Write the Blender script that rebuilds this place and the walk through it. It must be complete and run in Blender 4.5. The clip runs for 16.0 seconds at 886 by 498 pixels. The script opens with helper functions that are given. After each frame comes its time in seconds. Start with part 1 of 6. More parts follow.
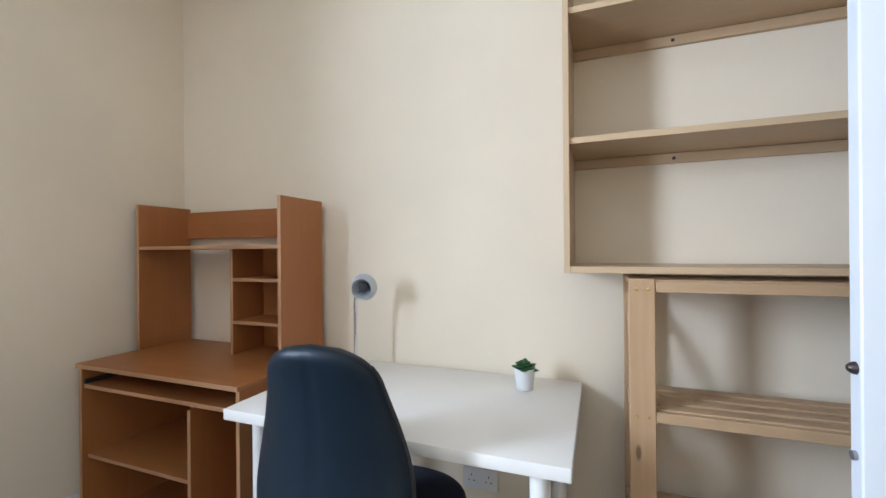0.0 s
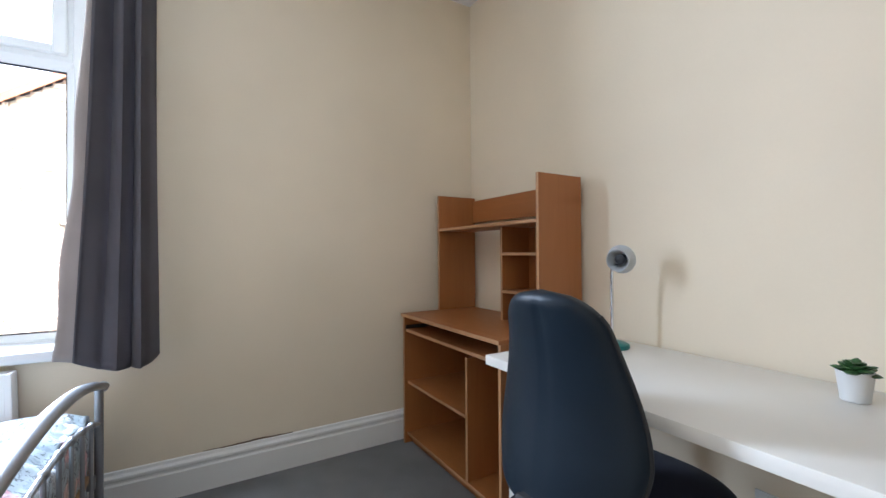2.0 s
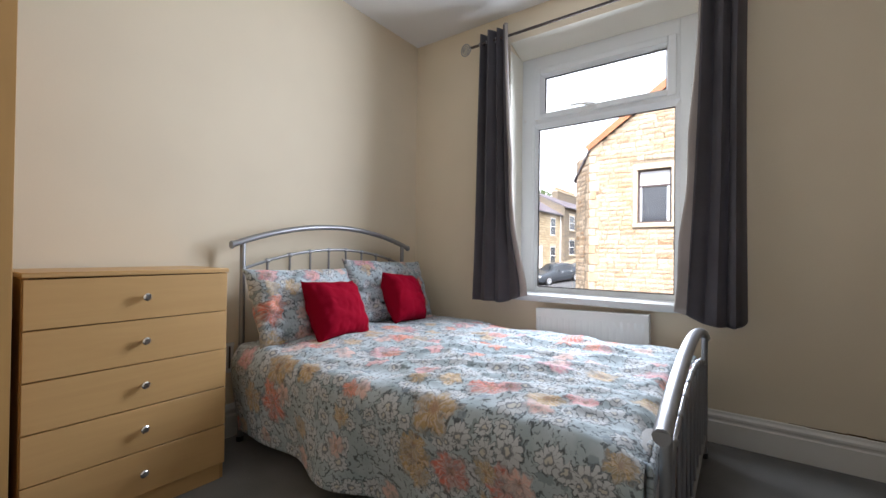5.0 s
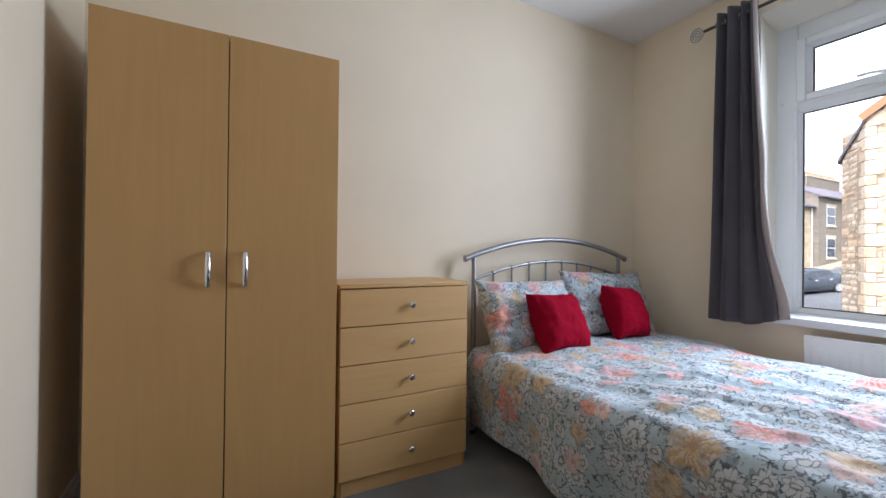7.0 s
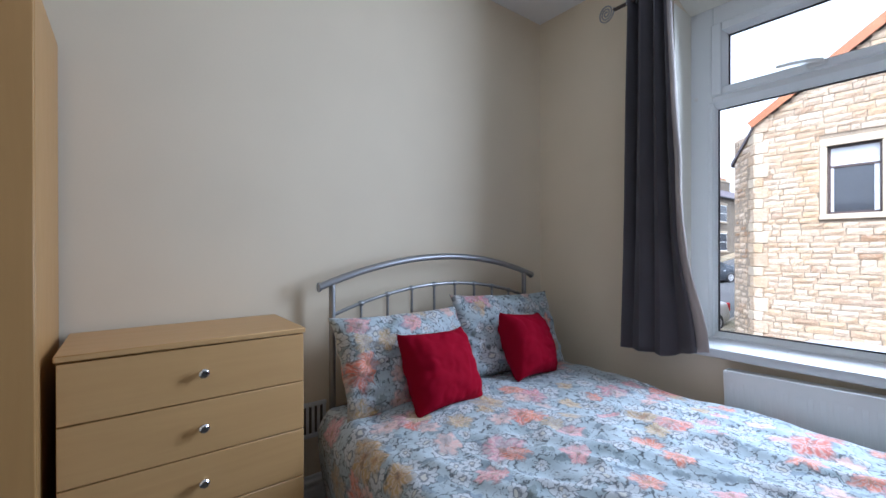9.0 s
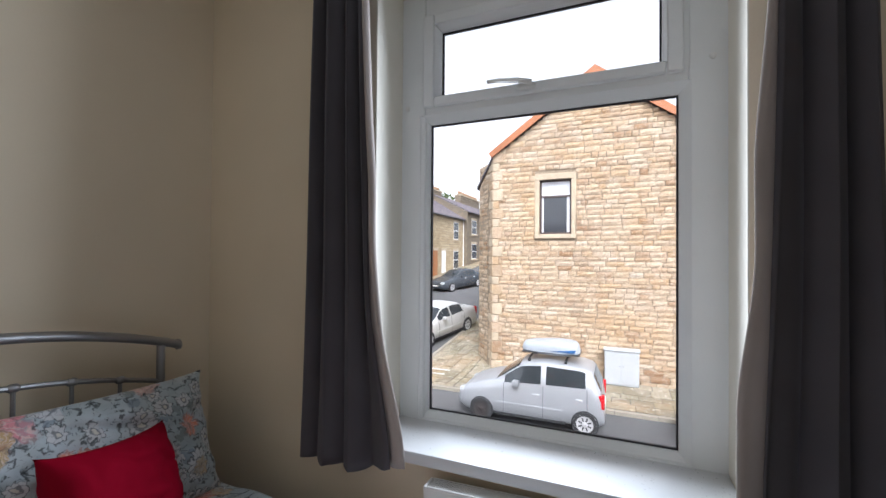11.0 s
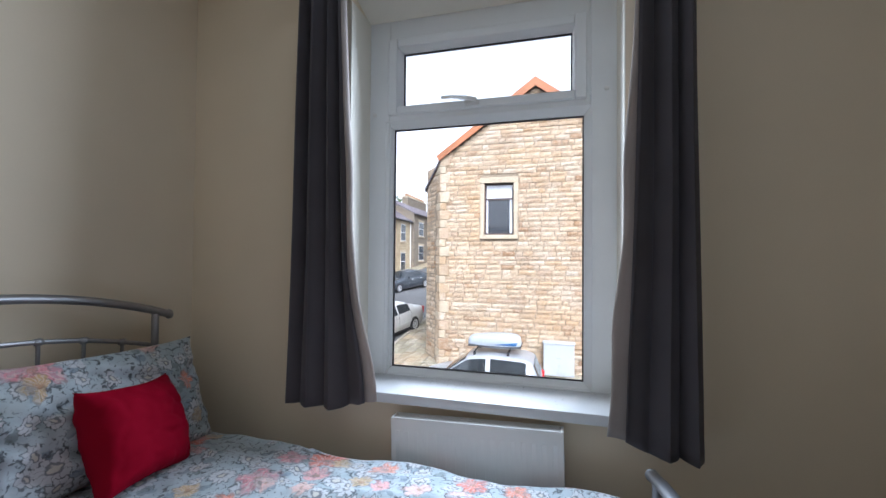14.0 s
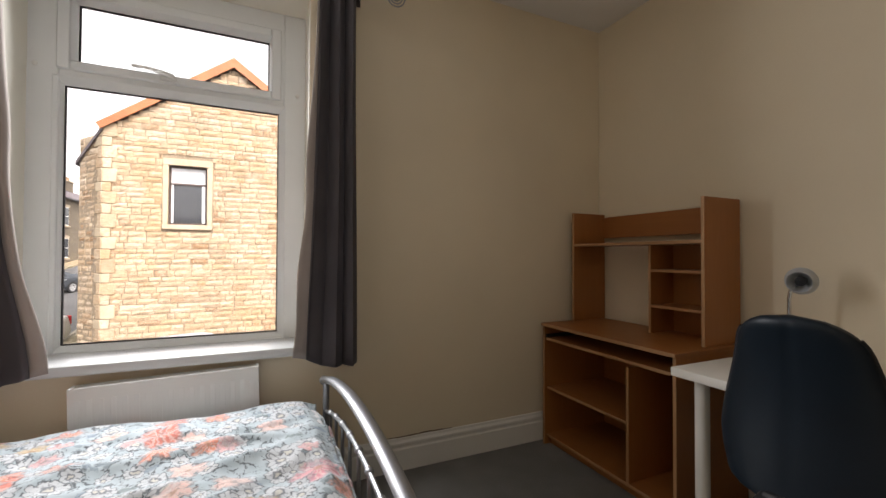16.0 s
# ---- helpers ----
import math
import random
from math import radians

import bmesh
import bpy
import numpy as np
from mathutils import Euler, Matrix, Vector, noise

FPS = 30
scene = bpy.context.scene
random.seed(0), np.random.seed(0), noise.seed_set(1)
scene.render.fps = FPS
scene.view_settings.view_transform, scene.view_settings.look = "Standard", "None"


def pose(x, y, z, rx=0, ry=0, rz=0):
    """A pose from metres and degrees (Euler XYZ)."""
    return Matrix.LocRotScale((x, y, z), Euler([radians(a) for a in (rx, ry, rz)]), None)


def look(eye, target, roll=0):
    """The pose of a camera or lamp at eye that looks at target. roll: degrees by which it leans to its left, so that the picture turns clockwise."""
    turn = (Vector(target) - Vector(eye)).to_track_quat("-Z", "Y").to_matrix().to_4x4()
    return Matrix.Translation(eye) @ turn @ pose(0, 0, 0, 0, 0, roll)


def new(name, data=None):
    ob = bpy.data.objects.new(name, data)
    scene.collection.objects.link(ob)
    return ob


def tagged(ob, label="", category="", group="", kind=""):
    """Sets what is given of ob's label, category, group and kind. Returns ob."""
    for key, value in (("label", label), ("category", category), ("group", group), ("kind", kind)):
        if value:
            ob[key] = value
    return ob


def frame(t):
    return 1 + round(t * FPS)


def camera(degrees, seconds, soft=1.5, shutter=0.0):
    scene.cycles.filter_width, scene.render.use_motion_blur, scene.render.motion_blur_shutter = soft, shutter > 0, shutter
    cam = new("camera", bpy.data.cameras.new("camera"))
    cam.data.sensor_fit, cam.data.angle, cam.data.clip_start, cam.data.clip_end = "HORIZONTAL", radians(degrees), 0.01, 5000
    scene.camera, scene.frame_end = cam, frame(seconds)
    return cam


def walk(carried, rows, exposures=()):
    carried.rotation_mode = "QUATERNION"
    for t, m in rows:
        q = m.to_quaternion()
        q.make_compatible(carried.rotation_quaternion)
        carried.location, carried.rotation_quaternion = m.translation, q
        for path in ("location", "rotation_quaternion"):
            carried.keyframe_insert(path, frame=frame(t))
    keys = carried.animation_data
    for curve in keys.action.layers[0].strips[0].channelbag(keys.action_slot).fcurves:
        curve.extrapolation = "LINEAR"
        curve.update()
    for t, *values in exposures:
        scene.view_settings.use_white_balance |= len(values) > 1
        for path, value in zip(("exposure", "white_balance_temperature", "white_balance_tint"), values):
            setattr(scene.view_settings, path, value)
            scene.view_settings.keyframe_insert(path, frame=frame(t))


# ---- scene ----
cam = camera(94.3, 16.0)
PATH = [
    (0, (2.164, 2.381, 1.238), (1.455, 4.251, 1.238), -0.5),
    (0.5, (2.139, 2.403, 1.229), (1.351, 4.241, 1.244), -0.3),
    (1, (2.156, 2.437, 1.208), (1.037, 4.095, 1.23), -0.4),
    (1.5, (2.203, 2.464, 1.163), (0.738, 3.825, 1.181), -0.4),
    (2, (2.273, 2.442, 1.114), (0.555, 3.465, 1.132), -0.4),
    (2.5, (2.353, 2.483, 1.052), (0.443, 3.072, 1.088), -0.1),
    (3, (2.434, 2.456, 1.022), (0.444, 2.647, 1.064), 0.1),
    (3.5, (2.513, 2.435, 1.018), (0.526, 2.208, 1.054), 0.3),
    (4, (2.572, 2.391, 1.002), (0.658, 1.812, 1.033), 0.5),
    (4.5, (2.638, 2.323, 1.008), (0.857, 1.415, 1.034), 0.5),
    (5, (2.711, 2.263, 1.018), (1.093, 1.088, 1.034), 0.7),
    (7.5, (2.898, 2.129, 1.1), (2.009, 0.338, 1.108), 0.3),
    (8, (2.802, 2.02, 1.116), (1.915, 0.227, 1.12), 0.1),
    (8.5, (2.634, 1.916, 1.156), (1.635, 0.184, 1.157), -0.1),
    (9, (2.282, 1.868, 1.217), (1.068, 0.279, 1.212), -0.1),
    (9.5, (1.984, 1.842, 1.282), (0.522, 0.478, 1.276), 0.1),
    (10, (1.705, 1.772, 1.347), (0.045, 0.656, 1.351), 0.3),
    (12.5, (1.183, 1.718, 1.436), (-0.72, 1.103, 1.482), 0.6),
    (13, (1.368, 1.737, 1.396), (-0.54, 1.14, 1.445), 0.7),
    (13.5, (1.512, 1.768, 1.375), (-0.401, 1.186, 1.415), 0.6),
    (14, (1.7, 1.804, 1.316), (-0.228, 1.273, 1.355), 0.5),
    (14.5, (1.903, 1.842, 1.255), (-0.048, 1.401, 1.29), 0.6),
    (15, (2.012, 1.878, 1.214), (0.02, 1.702, 1.246), 0.5),
    (15.5, (2.072, 1.844, 1.2), (0.096, 2.15, 1.223), 0.4),
    (16, (2.186, 1.819, 1.182), (0.364, 2.645, 1.215), 0.2),
]
EXPOSURES = [(0, 3.52, 5350, 9), (0.5, 3.54, 5340, 9), (1.5, 3.72, 4930, 8), (2.0, 3.35, 5410, 10), (2.5, 3.08, 5640, 11), (3.5, 2.72, 6100, 13), (5, 2.25, 6050, 12), (7.5, 2.27, 5630, 12), (8, 2.37, 5630, 12), (9.0, 1.91, 5250, 11), (9.5, 1.45, 5440, 8), (10.2, 1.53, 6000, 10), (12.5, 1.45, 5780, 12), (14.0, 1.62, 5560, 10), (14.5, 1.62, 5940, 11), (15.5, 1.85, 6410, 13), (16, 1.85, 7000, 14)]
walk(cam, [(t, look(eye, target, roll)) for t, eye, target, roll in PATH], EXPOSURES)

# ---- world, sun, large lights ----
SUN_EL, SUN_AZ = 48, 25
world = bpy.data.worlds.new("overcast_sky")
scene.world = world
world.use_nodes = True
wn, wl = world.node_tree.nodes, world.node_tree.links
sky = wn.new("ShaderNodeTexSky")
sky.sky_type, sky.sun_disc = "NISHITA", False
sky.sun_elevation, sky.sun_rotation = radians(SUN_EL), radians(90 - SUN_AZ)
sky.dust_density, sky.air_density = 4.0, 1.0
pale = wn.new("ShaderNodeHueSaturation")
pale.inputs["Saturation"].default_value = 0.12
wl.new(sky.outputs[0], pale.inputs["Color"])
wl.new(pale.outputs[0], wn["Background"].inputs["Color"])
wn["Background"].inputs["Strength"].default_value = 0.15

sun_data = bpy.data.lights.new("sun", "SUN")
sun_data.energy, sun_data.angle, sun_data.color = 0.8, radians(20), (1.0, 0.95, 0.88)
sun = new("sun", sun_data)
sun.matrix_world = look((20 * math.cos(radians(SUN_AZ)), 20 * math.sin(radians(SUN_AZ)), 22), (0, 0, 0))

win_data = bpy.data.lights.new("window_daylight", "AREA")
win_data.shape, win_data.size, win_data.size_y = "RECTANGLE", 0.70, 0.35
win_data.energy, win_data.color, win_data.spread = 2.85, (0.87, 0.93, 1.0), radians(168)
# the sky stands above the roofs: its light comes in slanting down, over the whole height of the opening
for z in (1.125, 1.475, 1.825, 2.175):
    win_lamp = new("window_daylight", win_data)
    win_lamp.matrix_world = look((-0.125, 1.47, z), (1.875, 1.47, z - 0.28))

# ---- materials ----


def ramp_mix(nt, fac, a, b):
    mix = nt.nodes.new("ShaderNodeMix")
    mix.data_type = "RGBA"
    nt.links.new(fac, mix.inputs[0])
    for sock, v in ((mix.inputs[6], a), (mix.inputs[7], b)):
        if isinstance(v, tuple):
            sock.default_value = (*v, 1)
        else:
            nt.links.new(v, sock)
    return mix.outputs[2]


def shade(c, k):
    return tuple(min(1.0, max(0.0, v * k)) for v in c)


def start(name, rough=0.5, metal=0.0, spec=0.5):
    m = bpy.data.materials.new(name)
    m.use_nodes = True
    nt = m.node_tree
    b = nt.nodes["Principled BSDF"]
    b.inputs["Roughness"].default_value = rough
    b.inputs["Metallic"].default_value = metal
    b.inputs["Specular IOR Level"].default_value = spec
    return m, nt, b


def noise_node(nt, scale, detail=4.0, rough=0.55, vec=None, distort=0.0):
    n = nt.nodes.new("ShaderNodeTexNoise")
    n.inputs["Scale"].default_value, n.inputs["Detail"].default_value = scale, detail
    n.inputs["Roughness"].default_value, n.inputs["Distortion"].default_value = rough, distort
    if vec:
        nt.links.new(vec, n.inputs["Vector"])
    return n.outputs["Fac"]


def coords(nt, scale=(1, 1, 1), kind="Object"):
    tc = nt.nodes.new("ShaderNodeTexCoord")
    mp = nt.nodes.new("ShaderNodeMapping")
    mp.inputs["Scale"].default_value = scale
    nt.links.new(tc.outputs[kind], mp.inputs["Vector"])
    return mp.outputs[0]


def math_node(nt, op, a, b=None, c=None, clamp=False):
    n = nt.nodes.new("ShaderNodeMath")
    n.operation, n.use_clamp = op, clamp
    for sock, v in zip(n.inputs, (a, b, c)):
        if v is None:
            continue
        if isinstance(v, (int, float)):
            sock.default_value = v
        else:
            nt.links.new(v, sock)
    return n.outputs[0]


def step_node(nt, fac, lo, hi):
    n = nt.nodes.new("ShaderNodeMapRange")
    n.inputs["From Min"].default_value, n.inputs["From Max"].default_value = lo, hi
    nt.links.new(fac, n.inputs["Value"])
    return n.outputs[0]


def bump(nt, b, fac, strength, dist):
    n = nt.nodes.new("ShaderNodeBump")
    n.inputs["Strength"].default_value, n.inputs["Distance"].default_value = strength, dist
    nt.links.new(fac, n.inputs["Height"])
    nt.links.new(n.outputs[0], b.inputs["Normal"])


def plain(name, color, rough=0.5, metal=0.0, vary=0.06, big=1.5, fine=60.0, relief=0.15, depth=0.001, spec=0.5, kind="Object"):
    """A surface with slow blotches, fine grain, uneven gloss and slight relief."""
    m, nt, b = start(name, rough, metal, spec)
    v = coords(nt, kind=kind)
    slow, grain = noise_node(nt, big, 3, vec=v), noise_node(nt, fine, 4, vec=v)
    c = ramp_mix(nt, step_node(nt, slow, 0.3, 0.7), shade(color, 1 - vary), shade(color, 1 + vary))
    c = ramp_mix(nt, math_node(nt, "MULTIPLY", step_node(nt, grain, 0.35, 0.65), vary * 2), c, shade(color, 1 - 2 * vary))
    nt.links.new(c, b.inputs["Base Color"])
    nt.links.new(math_node(nt, "ADD", math_node(nt, "MULTIPLY", grain, 0.16), rough - 0.08, clamp=True), b.inputs["Roughness"])
    if relief:
        bump(nt, b, grain, relief, depth)
    return m


def wood(name, light, dark, axis="z", rough=0.42, knots=False, strength=0.6):
    """Grain running along one axis."""
    m, nt, b = start(name, rough)
    s = {"x": (1.2, 18, 18), "y": (18, 1.2, 18), "z": (18, 18, 1.2)}[axis]
    v = coords(nt, s)
    g1 = noise_node(nt, 1.2, 5, 0.6, v, 1.2)
    g2 = noise_node(nt, 9.0, 3, 0.6, v)
    blot = noise_node(nt, 2.0, 2, vec=coords(nt))
    f = math_node(nt, "ADD", math_node(nt, "MULTIPLY", step_node(nt, g1, 0.3, 0.7), strength), math_node(nt, "MULTIPLY", g2, 0.35 * strength))
    f = math_node(nt, "ADD", f, math_node(nt, "MULTIPLY", math_node(nt, "SUBTRACT", blot, 0.5), 0.35), clamp=True)
    c = ramp_mix(nt, f, light, dark)
    if knots:
        vo = nt.nodes.new("ShaderNodeTexVoronoi")
        vo.inputs["Scale"].default_value = 1.0
        nt.links.new(coords(nt, {"x": (3, 9, 9), "y": (9, 3, 9), "z": (9, 9, 3)}[axis]), vo.inputs["Vector"])
        c = ramp_mix(nt, step_node(nt, vo.outputs["Distance"], 0.085, 0.045), c, shade(dark, 0.5))
    nt.links.new(c, b.inputs["Base Color"])
    nt.links.new(math_node(nt, "ADD", math_node(nt, "MULTIPLY", g2, 0.2), rough - 0.1, clamp=True), b.inputs["Roughness"])
    bump(nt, b, g2, 0.08, 0.001)
    return m


def cloth(name, color, weave=900.0, vary=0.12, rough=0.9, sheen=0.3, kind="Object", thin=0.0, spec=0.2):
    """Woven cloth; thin: the share of light that passes through it."""
    m, nt, b = start(name, rough, spec=spec)
    v = coords(nt, kind=kind)
    slow, fine = noise_node(nt, 4, 3, vec=v), noise_node(nt, weave, 2, vec=v)
    c = ramp_mix(nt, step_node(nt, slow, 0.3, 0.7), shade(color, 1 - vary), shade(color, 1 + vary))
    c = ramp_mix(nt, math_node(nt, "MULTIPLY", fine, 0.35), c, shade(color, 0.6))
    nt.links.new(c, b.inputs["Base Color"])
    b.inputs["Sheen Weight"].default_value = sheen
    bump(nt, b, fine, 0.25, 0.0006)
    if thin:
        glow, mix = nt.nodes.new("ShaderNodeBsdfTranslucent"), nt.nodes.new("ShaderNodeMixShader")
        nt.links.new(c, glow.inputs["Color"])
        mix.inputs[0].default_value = thin
        nt.links.new(b.outputs[0], mix.inputs[1])
        nt.links.new(glow.outputs[0], mix.inputs[2])
        nt.links.new(mix.outputs[0], nt.nodes["Material Output"].inputs[0])
    return m


def floral(name):
    """Printed cotton: pale blue ground, outlined blooms and scribbled stems, laid out along the cloth."""
    m, nt, b = start(name, 0.85, spec=0.25)
    L = nt.links
    tc = nt.nodes.new("ShaderNodeTexCoord")
    warp = nt.nodes.new("ShaderNodeTexNoise")
    warp.inputs["Scale"].default_value = 9
    L.new(tc.outputs["UV"], warp.inputs["Vector"])
    wv = nt.nodes.new("ShaderNodeVectorMath")
    wv.operation = "MULTIPLY_ADD"
    L.new(warp.outputs["Color"], wv.inputs[0])
    wv.inputs[1].default_value = (0.05, 0.05, 0)
    L.new(tc.outputs["UV"], wv.inputs[2])
    ripple = nt.nodes.new("ShaderNodeTexNoise")
    ripple.inputs["Scale"].default_value = 55
    L.new(tc.outputs["UV"], ripple.inputs["Vector"])
    wv2 = nt.nodes.new("ShaderNodeVectorMath")
    wv2.operation = "MULTIPLY_ADD"
    L.new(ripple.outputs["Color"], wv2.inputs[0])
    wv2.inputs[1].default_value = (0.030, 0.030, 0)
    L.new(wv.outputs[0], wv2.inputs[2])
    uv = wv2.outputs[0]
    c = ramp_mix(nt, step_node(nt, noise_node(nt, 7, 3, vec=uv), 0.36, 0.64), (0.39, 0.46, 0.49), (0.53, 0.595, 0.63))

    def cells(scale, offset):
        """Scattered centres: radius, angle and three random numbers of the nearest one."""
        mp = nt.nodes.new("ShaderNodeMapping")
        mp.inputs["Location"].default_value = (*offset, 0)
        L.new(uv, mp.inputs["Vector"])
        vo = nt.nodes.new("ShaderNodeTexVoronoi")
        vo.voronoi_dimensions = "2D"
        vo.inputs["Scale"].default_value = scale
        vo.inputs["Randomness"].default_value = 0.85
        L.new(mp.outputs[0], vo.inputs["Vector"])
        sub = nt.nodes.new("ShaderNodeVectorMath")
        sub.operation = "SUBTRACT"
        L.new(mp.outputs[0], sub.inputs[0])
        L.new(vo.outputs["Position"], sub.inputs[1])
        sx = nt.nodes.new("ShaderNodeSeparateXYZ")
        L.new(sub.outputs[0], sx.inputs[0])
        rnd = nt.nodes.new("ShaderNodeSeparateColor")
        L.new(vo.outputs["Color"], rnd.inputs[0])
        ang = math_node(nt, "ARCTAN2", sx.outputs[1], sx.outputs[0])
        r = math_node(nt, "SQRT", math_node(nt, "ADD", math_node(nt, "MULTIPLY", sx.outputs[0], sx.outputs[0]), math_node(nt, "MULTIPLY", sx.outputs[1], sx.outputs[1])))
        return r, ang, rnd.outputs

    def petals_of(ang, turn, n):
        return math_node(nt, "ABSOLUTE", math_node(nt, "COSINE", math_node(nt, "ADD", math_node(nt, "MULTIPLY", ang, n / 2), math_node(nt, "MULTIPLY", turn, 6.0))))

    # soft washed blooms, ruffled and without an outline
    taken = None
    tuft = noise_node(nt, 60, 4, 0.65, uv)
    for scale, radius, n, keep, offset, palette in (
            (5.2, 0.085, 5, 0.38, (1.7, 2.3), [(0.72, 0.19, 0.13), (0.58, 0.38, 0.16), (0.72, 0.27, 0.31), (0.54, 0.36, 0.16), (0.72, 0.36, 0.40)]),
            (8.0, 0.055, 6, 0.37, (4.1, 0.7), [(0.78, 0.36, 0.36), (0.80, 0.52, 0.46), (0.56, 0.40, 0.20), (0.78, 0.26, 0.16)])):
        r, ang, rnd = cells(scale, offset)
        wave = petals_of(ang, rnd[1], n)
        size = math_node(nt, "MULTIPLY_ADD", rnd[2], radius * 0.4, radius * 0.7)
        edge = math_node(nt, "MULTIPLY", size, math_node(nt, "ADD", math_node(nt, "MULTIPLY_ADD", wave, 0.30, 0.42), math_node(nt, "MULTIPLY", tuft, 0.55)))
        rel = math_node(nt, "DIVIDE", r, edge)
        fill = math_node(nt, "MULTIPLY", step_node(nt, rel, 1.08, 0.78), math_node(nt, "LESS_THAN", rnd[0], keep))
        col = nt.nodes.new("ShaderNodeValToRGB")
        col.color_ramp.interpolation = "CONSTANT"
        col.color_ramp.elements[0].color = (*palette[0], 1)
        col.color_ramp.elements[1].position = 1 / len(palette)
        col.color_ramp.elements[1].color = (*palette[1], 1)
        for i, p in enumerate(palette[2:], 2):
            e = col.color_ramp.elements.new(i / len(palette))
            e.color = (*p, 1)
        L.new(rnd[1], col.inputs[0])
        streak = math_node(nt, "SINE", math_node(nt, "MULTIPLY_ADD", ang, n * 3.0, math_node(nt, "MULTIPLY", tuft, 9.0)))
        petal = ramp_mix(nt, math_node(nt, "MULTIPLY", step_node(nt, streak, -0.2, 0.9), 0.55), col.outputs[0], (0.80, 0.70, 0.64))
        petal = ramp_mix(nt, math_node(nt, "MULTIPLY", step_node(nt, wave, 0.22, 0.04), 0.45), petal, (0.32, 0.20, 0.17))
        petal = ramp_mix(nt, math_node(nt, "MULTIPLY", step_node(nt, math_node(nt, "DIVIDE", r, size), 0.26, 0.10), 0.7), petal, (0.40, 0.20, 0.10))
        c = ramp_mix(nt, math_node(nt, "MULTIPLY", fill, 0.9), c, petal)
        # a broken dark outline round each bloom
        rimline = math_node(nt, "MULTIPLY", math_node(nt, "MULTIPLY", step_node(nt, rel, 0.80, 0.90), step_node(nt, rel, 1.16, 1.06)), math_node(nt, "LESS_THAN", rnd[0], keep))
        c = ramp_mix(nt, math_node(nt, "MULTIPLY", math_node(nt, "MULTIPLY", rimline, step_node(nt, tuft, 0.46, 0.54)), 0.45), c, (0.10, 0.07, 0.07))
        taken = fill if taken is None else math_node(nt, "MAXIMUM", taken, fill)
    # short scribbled strokes of stems and leaves, thinner over the blooms
    room = math_node(nt, "MULTIPLY_ADD", taken, -0.55, 1.0)
    for sc, width, tone, lo in ((46, 0.09, (0.19, 0.22, 0.25), 0.56), (28, 0.12, (0.04, 0.045, 0.05), 0.53), (16, 0.085, (0.035, 0.04, 0.045), 0.515)):
        ed = nt.nodes.new("ShaderNodeTexVoronoi")
        ed.voronoi_dimensions, ed.feature = "2D", "DISTANCE_TO_EDGE"
        ed.inputs["Scale"].default_value = sc
        L.new(uv, ed.inputs["Vector"])
        broken = step_node(nt, noise_node(nt, sc * 1.5, 2, vec=uv), lo, lo + 0.05)
        line = math_node(nt, "MULTIPLY", math_node(nt, "MULTIPLY", step_node(nt, ed.outputs["Distance"], width, width * 0.3), broken), room)
        c = ramp_mix(nt, math_node(nt, "MULTIPLY", line, 0.8), c, tone)
    # slate and grey-green leaves
    r, ang, rnd = cells(15, (2.2, 5.1))
    lob = math_node(nt, "MULTIPLY", math_node(nt, "MULTIPLY_ADD", petals_of(ang, rnd[1], 2), 0.75, 0.25), 0.026)
    leaf = math_node(nt, "MULTIPLY", math_node(nt, "MULTIPLY", step_node(nt, math_node(nt, "DIVIDE", r, lob), 1.05, 0.85), math_node(nt, "LESS_THAN", rnd[0], 0.42)), room)
    c = ramp_mix(nt, math_node(nt, "MULTIPLY", leaf, 0.7), c, ramp_mix(nt, rnd[2], (0.20, 0.24, 0.23), (0.25, 0.31, 0.39)))
    # white daisies drawn in outline, a dark ring at the heart
    for scale, radius, n, keep, offset in ((8.5, 0.052, 11, 0.56, (0.3, 0.1)), (13, 0.036, 8, 0.46, (7.3, 3.1))):
        r, ang, rnd = cells(scale, offset)
        wave = petals_of(ang, rnd[1], n)
        size = math_node(nt, "MULTIPLY_ADD", rnd[2], radius * 0.35, radius * 0.7)
        rel = math_node(nt, "DIVIDE", r, math_node(nt, "MULTIPLY", size, math_node(nt, "MULTIPLY_ADD", wave, 0.30, 0.70)))
        on = math_node(nt, "MULTIPLY", math_node(nt, "LESS_THAN", rnd[0], keep), math_node(nt, "MULTIPLY_ADD", taken, -0.8, 1.0))
        c = ramp_mix(nt, math_node(nt, "MULTIPLY", math_node(nt, "MULTIPLY", step_node(nt, rel, 1.12, 1.02), on), 0.8), c, (0.09, 0.095, 0.105))
        petal = ramp_mix(nt, math_node(nt, "MULTIPLY", step_node(nt, wave, 0.30, 0.06), 0.6), (0.60, 0.62, 0.64), (0.13, 0.14, 0.16))
        core = math_node(nt, "DIVIDE", r, size)
        petal = ramp_mix(nt, math_node(nt, "MULTIPLY", step_node(nt, core, 0.42, 0.34), 0.8), petal, (0.14, 0.15, 0.17))
        petal = ramp_mix(nt, step_node(nt, core, 0.26, 0.18), petal, (0.62, 0.60, 0.54))
        c = ramp_mix(nt, math_node(nt, "MULTIPLY", step_node(nt, rel, 0.98, 0.88), on), c, petal)
    L.new(c, b.inputs["Base Color"])
    b.inputs["Sheen Weight"].default_value = 0.2
    bump(nt, b, noise_node(nt, 500, 2, vec=tc.outputs["UV"]), 0.15, 0.0005)
    return m


